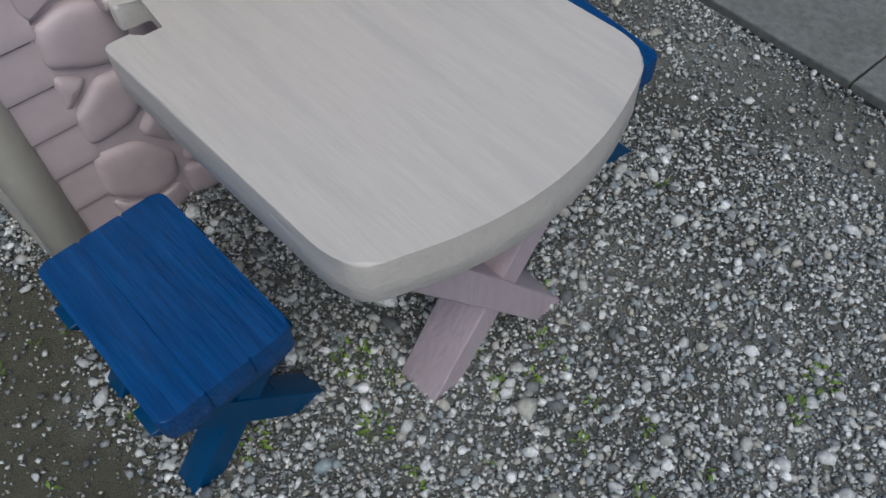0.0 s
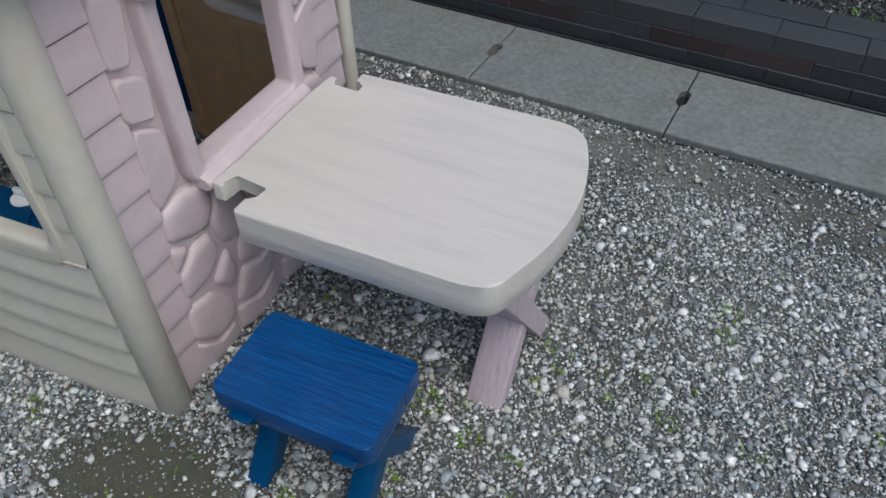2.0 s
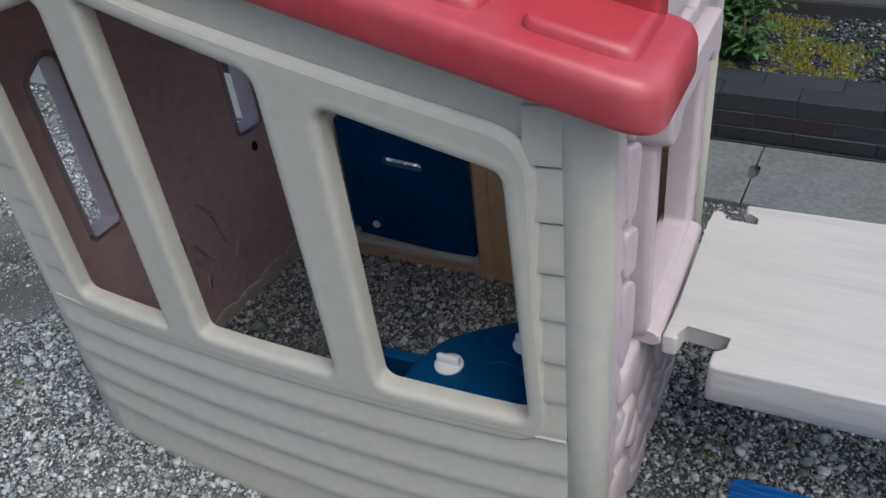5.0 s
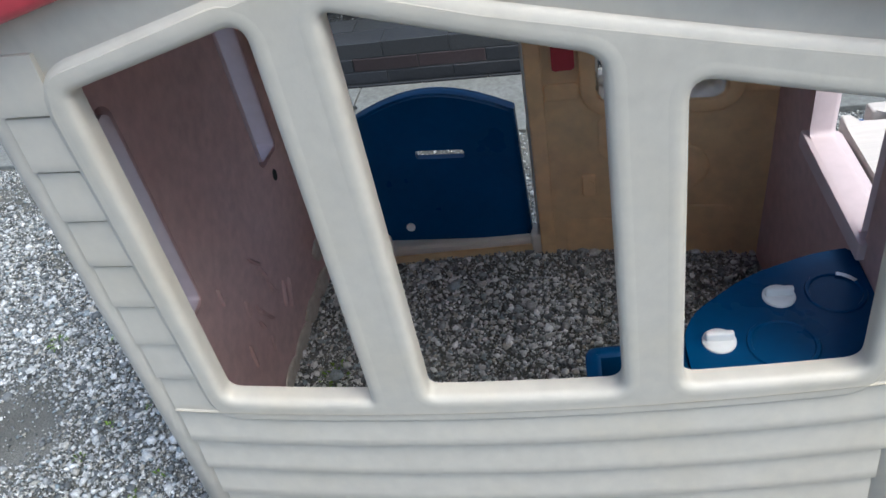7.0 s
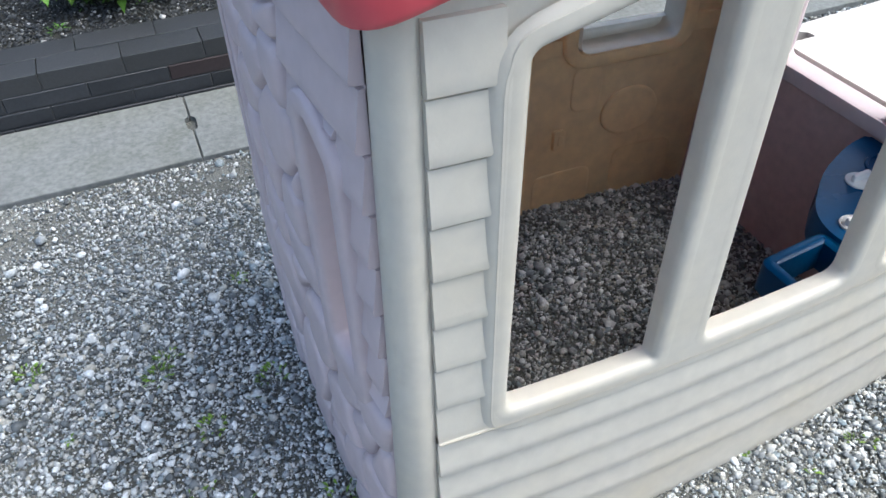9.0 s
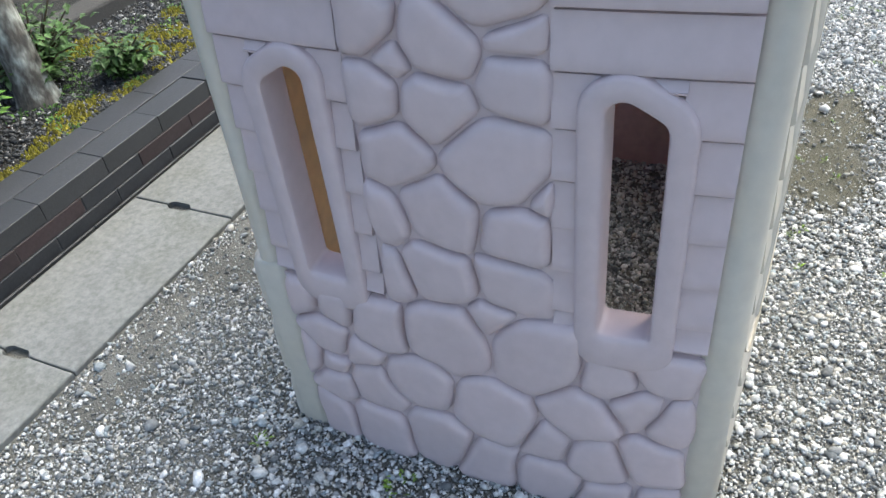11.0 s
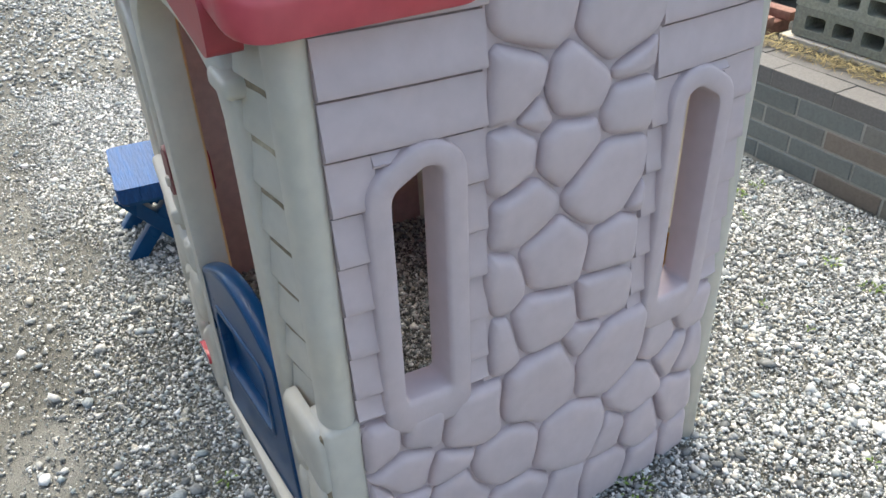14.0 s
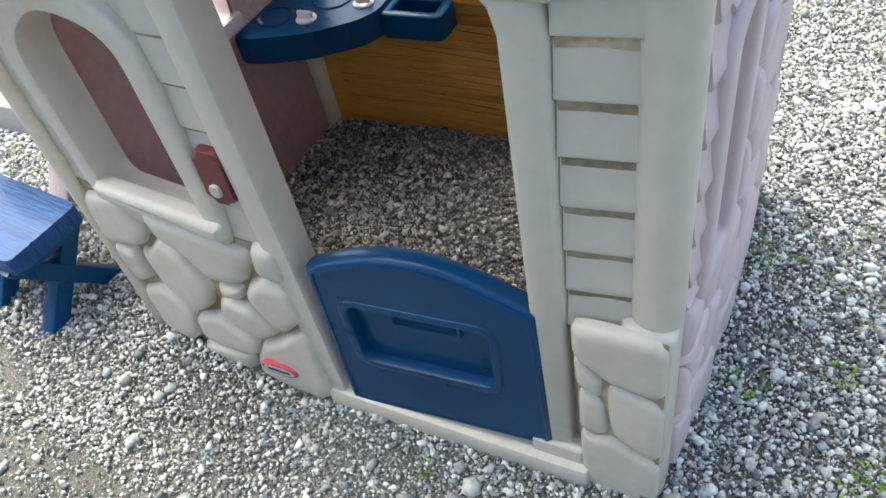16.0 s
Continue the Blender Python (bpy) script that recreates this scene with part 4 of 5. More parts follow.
arc = [(0.948 + r * math.cos(a), 0.198 + r * math.sin(a)) for r, span in ((0.041, range(9)), (0.034, range(8, -1, -1))) for a in [0.5 + 0.10 * k for k in span]]
part("label_strip", prism(arc, 0.4185, 0.4192), material("silver_label", (0.62, 0.62, 0.62), 0.35, 0.05, metallic=0.6), counter, "curved silver label strip", smooth=False)
loop_o = rounded([(0.572, 0.034), (0.722, 0.034), (0.722, 0.130), (0.572, 0.122)], 0.02, 5)
loop_i = inset(loop_o, 0.022)
part("cup_holder", loft([[(u, y, z) for u, y in lp] for lp, z in ((loop_i, 0.345), (loop_o, 0.345), (loop_o, 0.402), (inset(loop_o, 0.005), 0.406), (inset(loop_o, 0.017), 0.406), (loop_i, 0.402), (loop_i, 0.345))]), BLUE, counter)

# ---- picnic table hung on the east wall ----
table = thing("picnic_table", "off-white plastic picnic table leaf on mauve crossed legs", "table")
bow = [(1.660 - 0.052 * (2 * f - 1) ** 2, 0.240 + 0.410 * f) for f in [k / 10 for k in range(1, 10)]]
top_shape = [(1.143, 0.208), (1.568, 0.217), (1.608, 0.232)] + bow + [(1.608, 0.652), (1.568, 0.668), (1.131, 0.664), (1.133, 0.632), (1.161, 0.626), (1.161, 0.597), (1.098, 0.600), (1.096, 0.630), (1.076, 0.630),
             (1.074, 0.568), (1.074, 0.330), (1.066, 0.254), (1.090, 0.254), (1.095, 0.292), (1.169, 0.284), (1.166, 0.250), (1.145, 0.248)]
radii = [0.012, 0.02, 0.03] + [0.01] * 9 + [0.03, 0.02] + [0.006] * 16
top_outline = rounded(top_shape, radii[:len(top_shape)], 3)
tabletop = part("tabletop", prism(top_outline, 0.412, 0.447, 0.007, 3, "z", True), GRAIN_WHITE, table)
body_shape = rounded([(1.143, 0.208), (1.568, 0.217), (1.608, 0.232)] + bow + [(1.608, 0.652), (1.568, 0.668), (1.135, 0.6645)], [0.012, 0.02, 0.03] + [0.01] * 9 + [0.03, 0.02, 0.012], 3)
part("table_skirt", loft([[(x, y, z) for x, y in inset(body_shape, w)] for w, z in ((0.010, 0.374), (0.004, 0.376), (0.0, 0.382), (0.0, 0.412))]), GRAIN_WHITE, tabletop)
part("table_underside", prism(inset(body_shape, 0.010), 0.374, 0.380), GRAIN_WHITE, tabletop, smooth=False)
for y0, y1, z1, z0, x0 in ((0.306, 0.570, 0.0, 0.38, 1.524), (0.580, 0.316, 0.0, 0.38, 1.531)):
    wdt = 0.055
    pts = [(y0 - (0.0 if y1 > y0 else wdt), 0.0), (y0 + (wdt if y1 > y0 else 0.0), 0.0), (y1 + (wdt if y1 > y0 else 0.0), z0), (y1 - (0.0 if y1 > y0 else wdt), z0)]
    part("leg_board", prism(rounded(pts, 0.01, 3), x0, x0 + 0.072, 0.006, 2, "x"), GRAIN_MAUVE, table)

# ---- two blue stools ----
def stool(m):
    s = thing("stool", "blue plastic stool with a wood-grained top and crossed legs, on gravel", "stool", "stools by the picnic table")
    outline = rounded([(-0.146, -0.090), (0.146, -0.090), (0.146, 0.090), (-0.146, 0.090)], 0.022, 5)
    seat = part("seat", prism(outline, 0.195, 0.243, 0.010, 3), BLUE, s)
    for y0, y1 in ((-0.092, -0.031), (-0.0305, 0.0305), (0.031, 0.092)):
        corner = [0.016 if abs(y) > 0.05 else 0.003 for y in (y0, y0, y1, y1)]
        part("seat_board", prism(rounded([(-0.148, y0), (0.148, y0), (0.148, y1), (-0.148, y1)], corner, 4), 0.205, 0.250, 0.005, 2), GRAIN_BLUE, seat)
    for x in (-0.118, 0.078):
        for a, b in ((-0.115, 0.055), (0.115, -0.055)):
            w = 0.052 if a < 0 else -0.052
            pts = [(a, 0.0), (a + w, 0.0), (b + w, 0.205), (b, 0.205)]
            part("leg", prism(rounded(pts, 0.008, 3), x + (0.0 if a < 0 else 0.002), x + (0.042 if a < 0 else 0.045), 0.006, 2, "x"), BLUE, s)
    s.matrix_world = m
    return s


first_stool = stool(pose(1.352, 0.094, 0.004, 0, 0, 1.2))
copy_thing(first_stool, pose(1.345, 0.798, 0.004, 0, 0, -6.0))

# ---- ground ----
def ground_rise(x, y):
    """The yard swells a little under the house."""
    return 0.009 + 0.020 * np.exp(-((x - 0.35) ** 2 + (y - 0.60) ** 2) / 0.45)


def ground_sheet():
    bm = bmesh.new()
    xs = [-400, -60, -12] + [-5 + 0.25 * i for i in range(41)] + [12, 60, 400]
    ys = [-400, -60, -12] + [-4 + 0.25 * i for i in range(33)] + [12, 60, 400]
    grid = [[bm.verts.new((x, y, 0.006 * noise.noise((x * 1.3, y * 1.3, 0)) - 0.006 + ground_rise(x, y))) for y in ys] for x in xs]
    for i in range(len(xs) - 1):
        for j in range(len(ys) - 1):
            bm.faces.new((grid[i][j], grid[i + 1][j], grid[i + 1][j + 1], grid[i][j + 1]))
    return bm


tagged(part("ground", ground_sheet(), DIRT), "packed sandy earth under loose grey gravel", "ground", kind="structure")

# ---- gutter covers and the north block wall ----
SLOPE = -0.0484
def line_y(x, y0):
    return y0 + SLOPE * (x - 0.99)


YAW = math.degrees(math.atan(SLOPE))
gutter = tagged(new("gutter"), "row of grey concrete gutter covers with hand slots", "gutter", kind="structure")
def cover():
    """One cover slab with half a hand slot at each end."""
    half = [(-0.030, 0.3045), (-0.029, 0.298), (-0.024, 0.291), (-0.014, 0.2865), (0.036, 0.2865), (0.046, 0.291), (0.051, 0.298), (0.052, 0.3045)]
    pts = [(-0.298, -0.175), (0.298, -0.175)] + [(x - 0.006, y) for y, x in half] + [(0.298, 0.175), (-0.298, 0.175)] + [(0.006 - x, y) for y, x in reversed(half)]
    return prism(pts, -0.05, 0.022, 0.004, 2)


slab = part("cover_slab", cover(), CONCRETE, gutter, smooth=False)
joint = 1.067
for k in range(-7, 11):
    x = joint + 0.6 * (k + 0.5)
    ob = slab if k == -7 else new("cover_slab", slab.data)
    ob.parent = gutter
    ob.matrix_basis = pose(x, line_y(x, 1.523), random.uniform(-0.002, 0.002), 0, 0, YAW)
# shallow black fill paints in the dark of the slots and edge gap
part("gutter_channel", prism([(-4.2, line_y(-4.2, 1.340)), (7.8, line_y(7.8, 1.340)), (7.8, line_y(7.8, 1.713)), (-4.2, line_y(-4.2, 1.713))], -0.3, 0.003), NEAR_BLACK, gutter, smooth=False)


def block_wall(name, label, y_front, inward, courses, length, side_gap, gap, x_from, x_to, cope_mat, mortar, slope, mid, deep=0.205):
    """A low wall of concrete bricks, its top paved with two rows of pavers; inward: +1 when its back lies to the north."""
    wall = tagged(new(name), label, "wall", kind="structure")
    ang = math.degrees(math.atan(slope))

    def yy(x):
        return y_front + slope * (x - mid)

    h = sum(c for c, m in courses)
    part("mortar_core", prism([(x_from, yy(x_from) + inward * 0.003), (x_to, yy(x_to) + inward * 0.003), (x_to, yy(x_to) + inward * deep), (x_from, yy(x_from) + inward * deep)][::inward], -0.05, h + 0.045), mortar, wall, smooth=False)
    g, foot = 0.0008, 0.0
    paver = None
    for r, (course, brick_mat) in enumerate(courses):
        made = {}
        for k in range(int((x_to - x_from) / length)):
            x = x_from + (k + 0.5 + 0.5 * (r % 2)) * length
            mat = brick_mat
            if isinstance(brick_mat, tuple):
                mat = brick_mat[1] if -0.3 < x < 2.2 and k % 7 not in (1, 4) else brick_mat[0]
            if mat.name not in made:
                ob = part("brick", box(-length / 2 + side_gap, length / 2 - side_gap, -0.02, 0.02, gap, course - gap, 0.003, 1), mat, wall, smooth=False)
                made[mat.name] = ob.data
            else:
                ob = new("brick", made[mat.name])
                ob.parent = wall
            ob.matrix_basis = pose(x, yy(x) + inward * (0.02 + random.uniform(-0.001, 0.001)), foot, 0, 0, ang)
        foot += course
    for row in range(2):
        for k in range(int((x_to - x_from) / length)):
            x = x_from + (k + 0.5 + 0.5 * ((row + len(courses)) % 2)) * length
            if paver is None:
                ob = paver = part("paver", box(-length / 2 + g, length / 2 - g, -0.0495, 0.0495, 0.0, 0.056, 0.0025, 2), cope_mat, wall, smooth=False)
            else:
                ob = new("paver", paver.data)
                ob.parent = wall
            ob.matrix_basis = pose(x, yy(x) + inward * (0.05 + 0.1025 * row), h + random.uniform(-0.002, 0.002), 0, 0, ang)
    return wall


block_wall("wall_north", "low dark brick retaining wall with paver top beside the gutter", line_y(0.99, 1.723), 1, ((0.018, BRICK_DARK), (0.050, BRICK_DARK), (0.052, (BRICK_DARK, BRICK_RED))), 0.235, 0.0004, 0.0014, -3.9, 7.3, COPING, MORTAR_DARK, SLOPE, 0.99)
block_wall("wall_south", "grey concrete brick retaining wall with paver top", -1.072, -1, ((0.066, BRICK_GREY),) * 4, 0.235, 0.0034, 0.0034, -4.0, 7.0, COPING_S, MORTAR, -0.02, 0.5)

# ---- raised beds and what stands beyond ----
BED_Z = 0.160
bed = bmesh.new()
gx = [-60, -8] + [-4 + 0.2 * i for i in range(58)] + [12, 60]
rows = []
for x in gx:
    xx = max(-6.0, min(9.0, x))
    y0 = line_y(xx, 1.723) + 0.19
    rows.append([bed.verts.new((x, y0 + (y if y < 5 else y), BED_Z - 0.004 + 0.005 * noise.noise((x * 2.1, y * 2.1, 4)))) for y in (0, 0.12, 0.24, 0.36, 0.5, 0.7, 1.2, 3, 12, 60)])
for a, c in zip(rows, rows[1:]):
    for k in range(len(a) - 1):
        bed.faces.new((a[k], c[k], c[k + 1], a[k + 1]))
tagged(part("planting_bed", bed, BED), "dark gravelly soil of a raised planting bed", "soil", kind="structure")
bed = bmesh.new()
rows = []
for x in gx:
    rows.append([bed.verts.new((x, -1.26 - y, 0.305 + 0.015 * noise.noise((x * 2.1, y * 2.1, 9)))) for y in (0, 0.1, 0.25, 0.5, 1, 3, 12, 60)])
for a, c in zip(rows, rows[1:]):
    for k in range(len(a) - 1):
        bed.faces.new((a[k], a[k + 1], c[k + 1], c[k]))
tagged(part("rear_bed", bed, BED), "dark soil level behind the south wall", "soil", kind="structure")
kerb = tagged(new("kerb"), "weathered grey concrete kerb behind the planting bed", "kerb", kind="structure")
kerb_block = None
for k in range(-6, 12):
    x = 0.6 * k
    if kerb_block is None:
        ob = kerb_block = part("kerb_stone", box(-0.297, 0.297, 0.0, 0.13, 0.0, 0.26, 0.012, 2), KERB, kerb, smooth=False)
    else:
        ob = new("kerb_stone", kerb_block.data)
        ob.parent = kerb
    ob.matrix_basis = pose(x, 2.44 - 0.105 * (x - 1.8), -0.04, 0, 0, -6.0)
fence = tagged(new("fence"), "dark weathered board fence beyond the bed", "fence", kind="structure")
board = None
for k in range(90):
    x = -9 + 0.2 * k
    if board is None:
        ob = board = part("fence_board", box(-0.094, 0.094, -0.012, 0.012, 0.0, 1.7, 0.003, 1), FENCE, fence)
    else:
        ob = new("fence_board", board.data)
        ob.parent = fence
    ob.matrix_basis = pose(x, 4.2 + random.uniform(-0.006, 0.006), 0.1)


# ---- loose gravel ----
def pebbles(name, label, count, area, radii, keep, mat, ground_z, rough_shape=True, squash=0.65, seed=1):
    """Scattered pebbles as one mesh; keep(x, y) gives the chance that a pebble lies there."""
    rng = np.random.default_rng(seed)
    x0, x1, y0, y1 = area
    xy = rng.uniform((x0, y0), (x1, y1), (count, 2))
    xy = xy[rng.uniform(0, 1, count) < keep(xy[:, 0], xy[:, 1])]
    n = len(xy)
    if rough_shape is None:
        bm = bmesh.new()
        v = [bm.verts.new(p) for p in ((1, 0, -0.4), (-0.5, 0.87, -0.4), (-0.5, -0.87, -0.4), (0.1, 0, 0.9))]
        for a, b, c in ((0, 1, 3), (1, 2, 3), (2, 0, 3), (2, 1, 0)):
            bm.faces.new((v[a], v[b], v[c]))
        bm.verts.index_update()
    elif rough_shape:
        bm = bmesh.new()
        bmesh.ops.create_icosphere(bm, subdivisions=1, radius=1)
    else:
        bm = bmesh.new()
        ring = [bm.verts.new((math.cos(k * math.pi / 2), math.sin(k * math.pi / 2), 0.15 * (-1) ** k)) for k in range(4)]
        for tip in (bm.verts.new((0.1, 0, 0.9)), bm.verts.new((0, 0.1, -0.9))):
            for k in range(4):
                bm.faces.new((ring[k], ring[(k + 1) % 4], tip) if tip.co.z > 0 else (ring[(k + 1) % 4], ring[k], tip))
        bm.verts.index_update()
    bm.verts.ensure_lookup_table()
    base = np.array([v.co[:] for v in bm.verts])
    tris = np.array([[v.index for v in f.verts] for f in bm.faces])
    bm.free()
    nv, nf = len(base), len(tris)
    r = np.exp(rng.normal(np.log(radii[0]), radii[1], n)).clip(radii[2], radii[3])
    v = base[None] * (1 + rng.normal(0, 0.24, (n, nv, 1)).clip(-0.5, 0.5)) * rng.uniform(0.6, 1.3, (n, 1, 3))
    q = rng.normal(size=(n, 4))
    q /= np.linalg.norm(q, axis=1, keepdims=True)
    w, a, b, c = q.T
    m = np.stack([np.stack([1 - 2 * (b * b + c * c), 2 * (a * b - c * w), 2 * (a * c + b * w)], -1),
                  np.stack([2 * (a * b + c * w), 1 - 2 * (a * a + c * c), 2 * (b * c - a * w)], -1),
                  np.stack([2 * (a * c - b * w), 2 * (b * c + a * w), 1 - 2 * (a * a + b * b)], -1)], 1)
    v = np.einsum("nij,nvj->nvi", m, v) * r[:, None, None]
    v[:, :, 2] *= squash
    z = ground_z + r * 0.22 + (ground_rise(xy[:, 0], xy[:, 1]) if ground_z < 0.05 else 0.0)
    v += np.concatenate([xy, z[:, None]], 1)[:, None]
    me = bpy.data.meshes.new(name)
    me.vertices.add(n * nv)
    me.vertices.foreach_set("co", v.astype(np.float32).ravel())
    idx = (tris[None] + (np.arange(n) * nv)[:, None, None]).ravel().astype(np.int32)
    me.loops.add(n * nf * 3)
    me.loops.foreach_set("vertex_index", idx)
    me.polygons.add(n * nf)
    me.polygons.foreach_set("loop_start", np.arange(0, n * nf * 3, 3, dtype=np.int32))
    me.update(calc_edges=True)
    me.validate()
    me.materials.append(mat)
    return tagged(new(name, me), label, "gravel", kind="stuff")


def bare(x, y):
    """How bare of gravel the ground is: trodden patches and the strip along the gutter."""
    d = np.zeros_like(x)
    for cx, cy, rx, ry in ((1.07, -0.12, 0.27, 0.17), (1.38, -0.15, 0.26, 0.14), (-0.74, 0.30, 0.20, 0.18), (-0.81, 0.93, 0.20, 0.10), (0.48, 1.25, 0.5, 0.13), (-1.0, 1.28, 0.6, 0.14), (1.0, 1.22, 0.5, 0.14), (1.75, 1.21, 0.6, 0.12), (0.0, 1.30, 0.35, 0.12), (1.33, 1.05, 0.22, 0.12), (2.5, 1.15, 0.7, 0.16), (-1.15, 0.45, 0.3, 0.25)):
        d = np.maximum(d, 1 - np.sqrt(((x - cx) / rx) ** 2 + ((y - cy) / ry) ** 2))
    wob = 0.25 * np.sin(7 * x + 3 * y) * np.sin(5 * y - 4 * x + 1.3)
    return np.clip(d * 2.2 + wob * (d > 0), 0, 1) * np.where(y > 0.8, 0.8, 1.0)


def in_yard(x, y):
    thin = 0.80 + 0.30 * np.sin(3.1 * x + 1.7 * y + 1.1) * np.sin(2.3 * y - 1.9 * x) + 0.16 * np.sin(9 * x - 6 * y) * np.sin(8 * y + 5 * x)
    thin = np.clip(thin + 0.26 - 0.18 * np.clip((y - 0.95) / 0.2, 0, 1), 0.15, 1.0)
    return thin * ((y < 1.341 + SLOPE * (x - 0.99)) & (y > -1.067 - 0.02 * (x - 0.5)))


def near(x, y):
    return np.clip(1.25 - 0.16 * np.hypot(x - 0.5, y - 0.4), 0.25, 1.0)


NEAR = (-1.5, 2.8, -1.05, 1.45)
pebbles("gravel_grit", "grey grit filling the gravel", 290000, NEAR, (0.0030, 0.25, 0.002, 0.005), lambda x, y: in_yard(x, y) * near(x, y) * (1 - 0.85 * bare(x, y)), GRAVEL, -0.003, None, 0.9, 2)
pebbles("gravel_fine", "fine grey crushed gravel covering the yard", 175000, NEAR, (0.0040, 0.28, 0.0026, 0.0078), lambda x, y: in_yard(x, y) * near(x, y) * (1 - 0.93 * bare(x, y)), GRAVEL, -0.002, False, 0.85, 3)
pebbles("gravel_coarse", "loose pale grey gravel stones on the yard", 36000, NEAR, (0.0058, 0.30, 0.004, 0.0125), lambda x, y: in_yard(x, y) * near(x, y) * (1 - 0.94 * bare(x, y)) * np.where(y > 0.92, 0.5, 1.0), GRAVEL, -0.002, True, 0.72, 5)
pebbles("gravel_large", "larger pale stones lying among the gravel", 420, NEAR, (0.0120, 0.20, 0.009, 0.017), lambda x, y: in_yard(x, y) * near(x, y) * (1 - 0.6 * bare(x, y)), GRAVEL, 0.0, True, 0.72, 7)
pebbles("gravel_far", "grey gravel further along the yard", 80000, (-5, 8, -1.05, 1.7), (0.0085, 0.35, 0.005, 0.016), lambda x, y: in_yard(x, y) * ((x < -1.5) | (x > 2.8)), GRAVEL, -0.002, False, 0.7, 9)
pebbles("bed_gravel", "dark chippings on the planting bed", 80000, (-2.2, 3.8, 1.70, 2.56), (0.0050, 0.35, 0.003, 0.014), lambda x, y: (y > line_y(x, 1.928)) * 0.8, BED_STONE, BED_Z, False, 0.7, 11)


# ---- weeds, moss and shrubs ----
def leaf(bm, base, way, length, width, droop=0.3):
    """One leaf: a bent, pointed blade of four faces."""
    way = Vector(way).normalized()
    side = way.cross(Vector((0, 0, 1)))
    side = side.normalized() if side.length > 1e-3 else Vector((1, 0, 0))
    base = Vector(base)
    mid = base + way * length * 0.5 + Vector((0, 0, 0.04 * length))
    tip = base + way * length - Vector((0, 0, droop * length))
    v = [bm.verts.new(p) for p in (base, mid + side * width / 2, tip, mid - side * width / 2, mid - Vector((0, 0, 0.12 * width)))]
    for a, b in ((0, 1), (1, 2), (2, 3), (3, 0)):
        bm.faces.new((v[a], v[b], v[4]))


def weeds(name, label, spots, mat, size=0.012, blades=14, spread=0.02, ground_z=0.0):
    bm = bmesh.new()
    for x, y, k in spots:
        for _ in range(int(blades * k)):
            a = random.uniform(0, 2 * math.pi)
            r = spread * k * math.sqrt(random.random())
            up = random.uniform(0.3, 1.2)
            leaf(bm, (x + r * math.cos(a), y + r * math.sin(a), ground_z + (ground_rise(x, y) if ground_z < 0.05 else 0.0)), (math.cos(a + random.uniform(-1, 1)), math.sin(a + random.uniform(-1, 1)), up), size * random.uniform(0.7, 1.5), size * random.uniform(0.22, 0.45))
    return tagged(part(name, bm, mat, smooth=False), label, "weeds", kind="stuff")


spots = [(1.463, 0.268, 1.3), (1.455, 0.084, 1.4), (1.568, 0.228, 0.9), (1.954, 0.746, 0.9), (1.956, 0.678, 0.7), (-0.326, 0.499, 1.2), (-0.185, 0.571, 1.3), (-0.374, 0.710, 1.0), (0.008, -0.722, 1.2),
         (0.147, -0.745, 1.0), (0.560, -0.922, 1.2), (-0.150, 0.247, 1.5), (0.563, -0.812, 1.0), (0.782, -0.680, 1.0), (-0.642, 0.802, 1.1), (-0.739, 0.586, 1.0), (-0.399, 0.672, 1.2), (0.033, 0.419, 1.6), (1.898, 0.421, 0.8)]
rng = random.Random(4)
for _ in range(46):
    spots.append((rng.uniform(-1.3, 2.6), rng.uniform(-1.0, 0.95), rng.uniform(0.25, 0.7)))
spots = [p for p in spots if not (0.2 < p[0] < 1.0 and 0.05 < p[1] < 0.8)]
for _ in range(170):
    spots.append((rng.choice((rng.uniform(1.5, 2.6), rng.uniform(-1.2, 2.4))), rng.uniform(-0.95, 0.6), rng.uniform(0.12, 0.4)))
spots = [p for p in spots if not (-0.1 < p[0] < 1.0 and 0.02 < p[1] < 0.85) or p[2] > 1.5]
weeds("yard_weeds", "small green weeds growing in the gravel", spots, LEAF_LIGHT, 0.015, 22, 0.022)
bed_spots = [(rng.uniform(-1.0, 3.6), 0, rng.uniform(0.5, 1.6)) for _ in range(85)]
bed_spots = [(x, line_y(x, 1.943) + rng.uniform(0.0, 0.46), k) for x, y, k in bed_spots]
weeds("bed_weeds", "patchy green weeds on the planting bed", bed_spots, LEAF_BED, 0.022, 20, 0.032, BED_Z)


def moss(name, spots):
    """Cushions of moss, thick where a soft field is high, with bare soil between."""
    bm = bmesh.new()
    for x, y, rx, ry in spots:
        for _ in range(int(26000 * rx * ry) + 40):
            a, q = rng.uniform(0, 2 * math.pi), math.sqrt(rng.random())
            p = (x + q * math.cos(a) * rx, y + q * math.sin(a) * ry, BED_Z + 0.004)
            if p[1] < line_y(p[0], 1.938) or noise.noise((p[0] * 9, p[1] * 9, 5)) + 0.6 * noise.noise((p[0] * 31, p[1] * 31, 2)) < q * q - 0.62:
                continue
            h, w, n = rng.uniform(0.006, 0.016) * (1.15 - q), rng.uniform(0.006, 0.012), 6
            top = bm.verts.new((p[0], p[1], p[2] + h))
            ring = [bm.verts.new((p[0] + w * rng.uniform(0.6, 1.2) * math.cos(2 * math.pi * k / n), p[1] + w * rng.uniform(0.6, 1.2) * math.sin(2 * math.pi * k / n), p[2] - 0.006)) for k in range(n)]
            for k in range(n):
                bm.faces.new((ring[k], ring[(k + 1) % n], top))
    return tagged(part(name, bm, MOSS), "yellow-green moss cushions on the bed", "moss", kind="stuff")


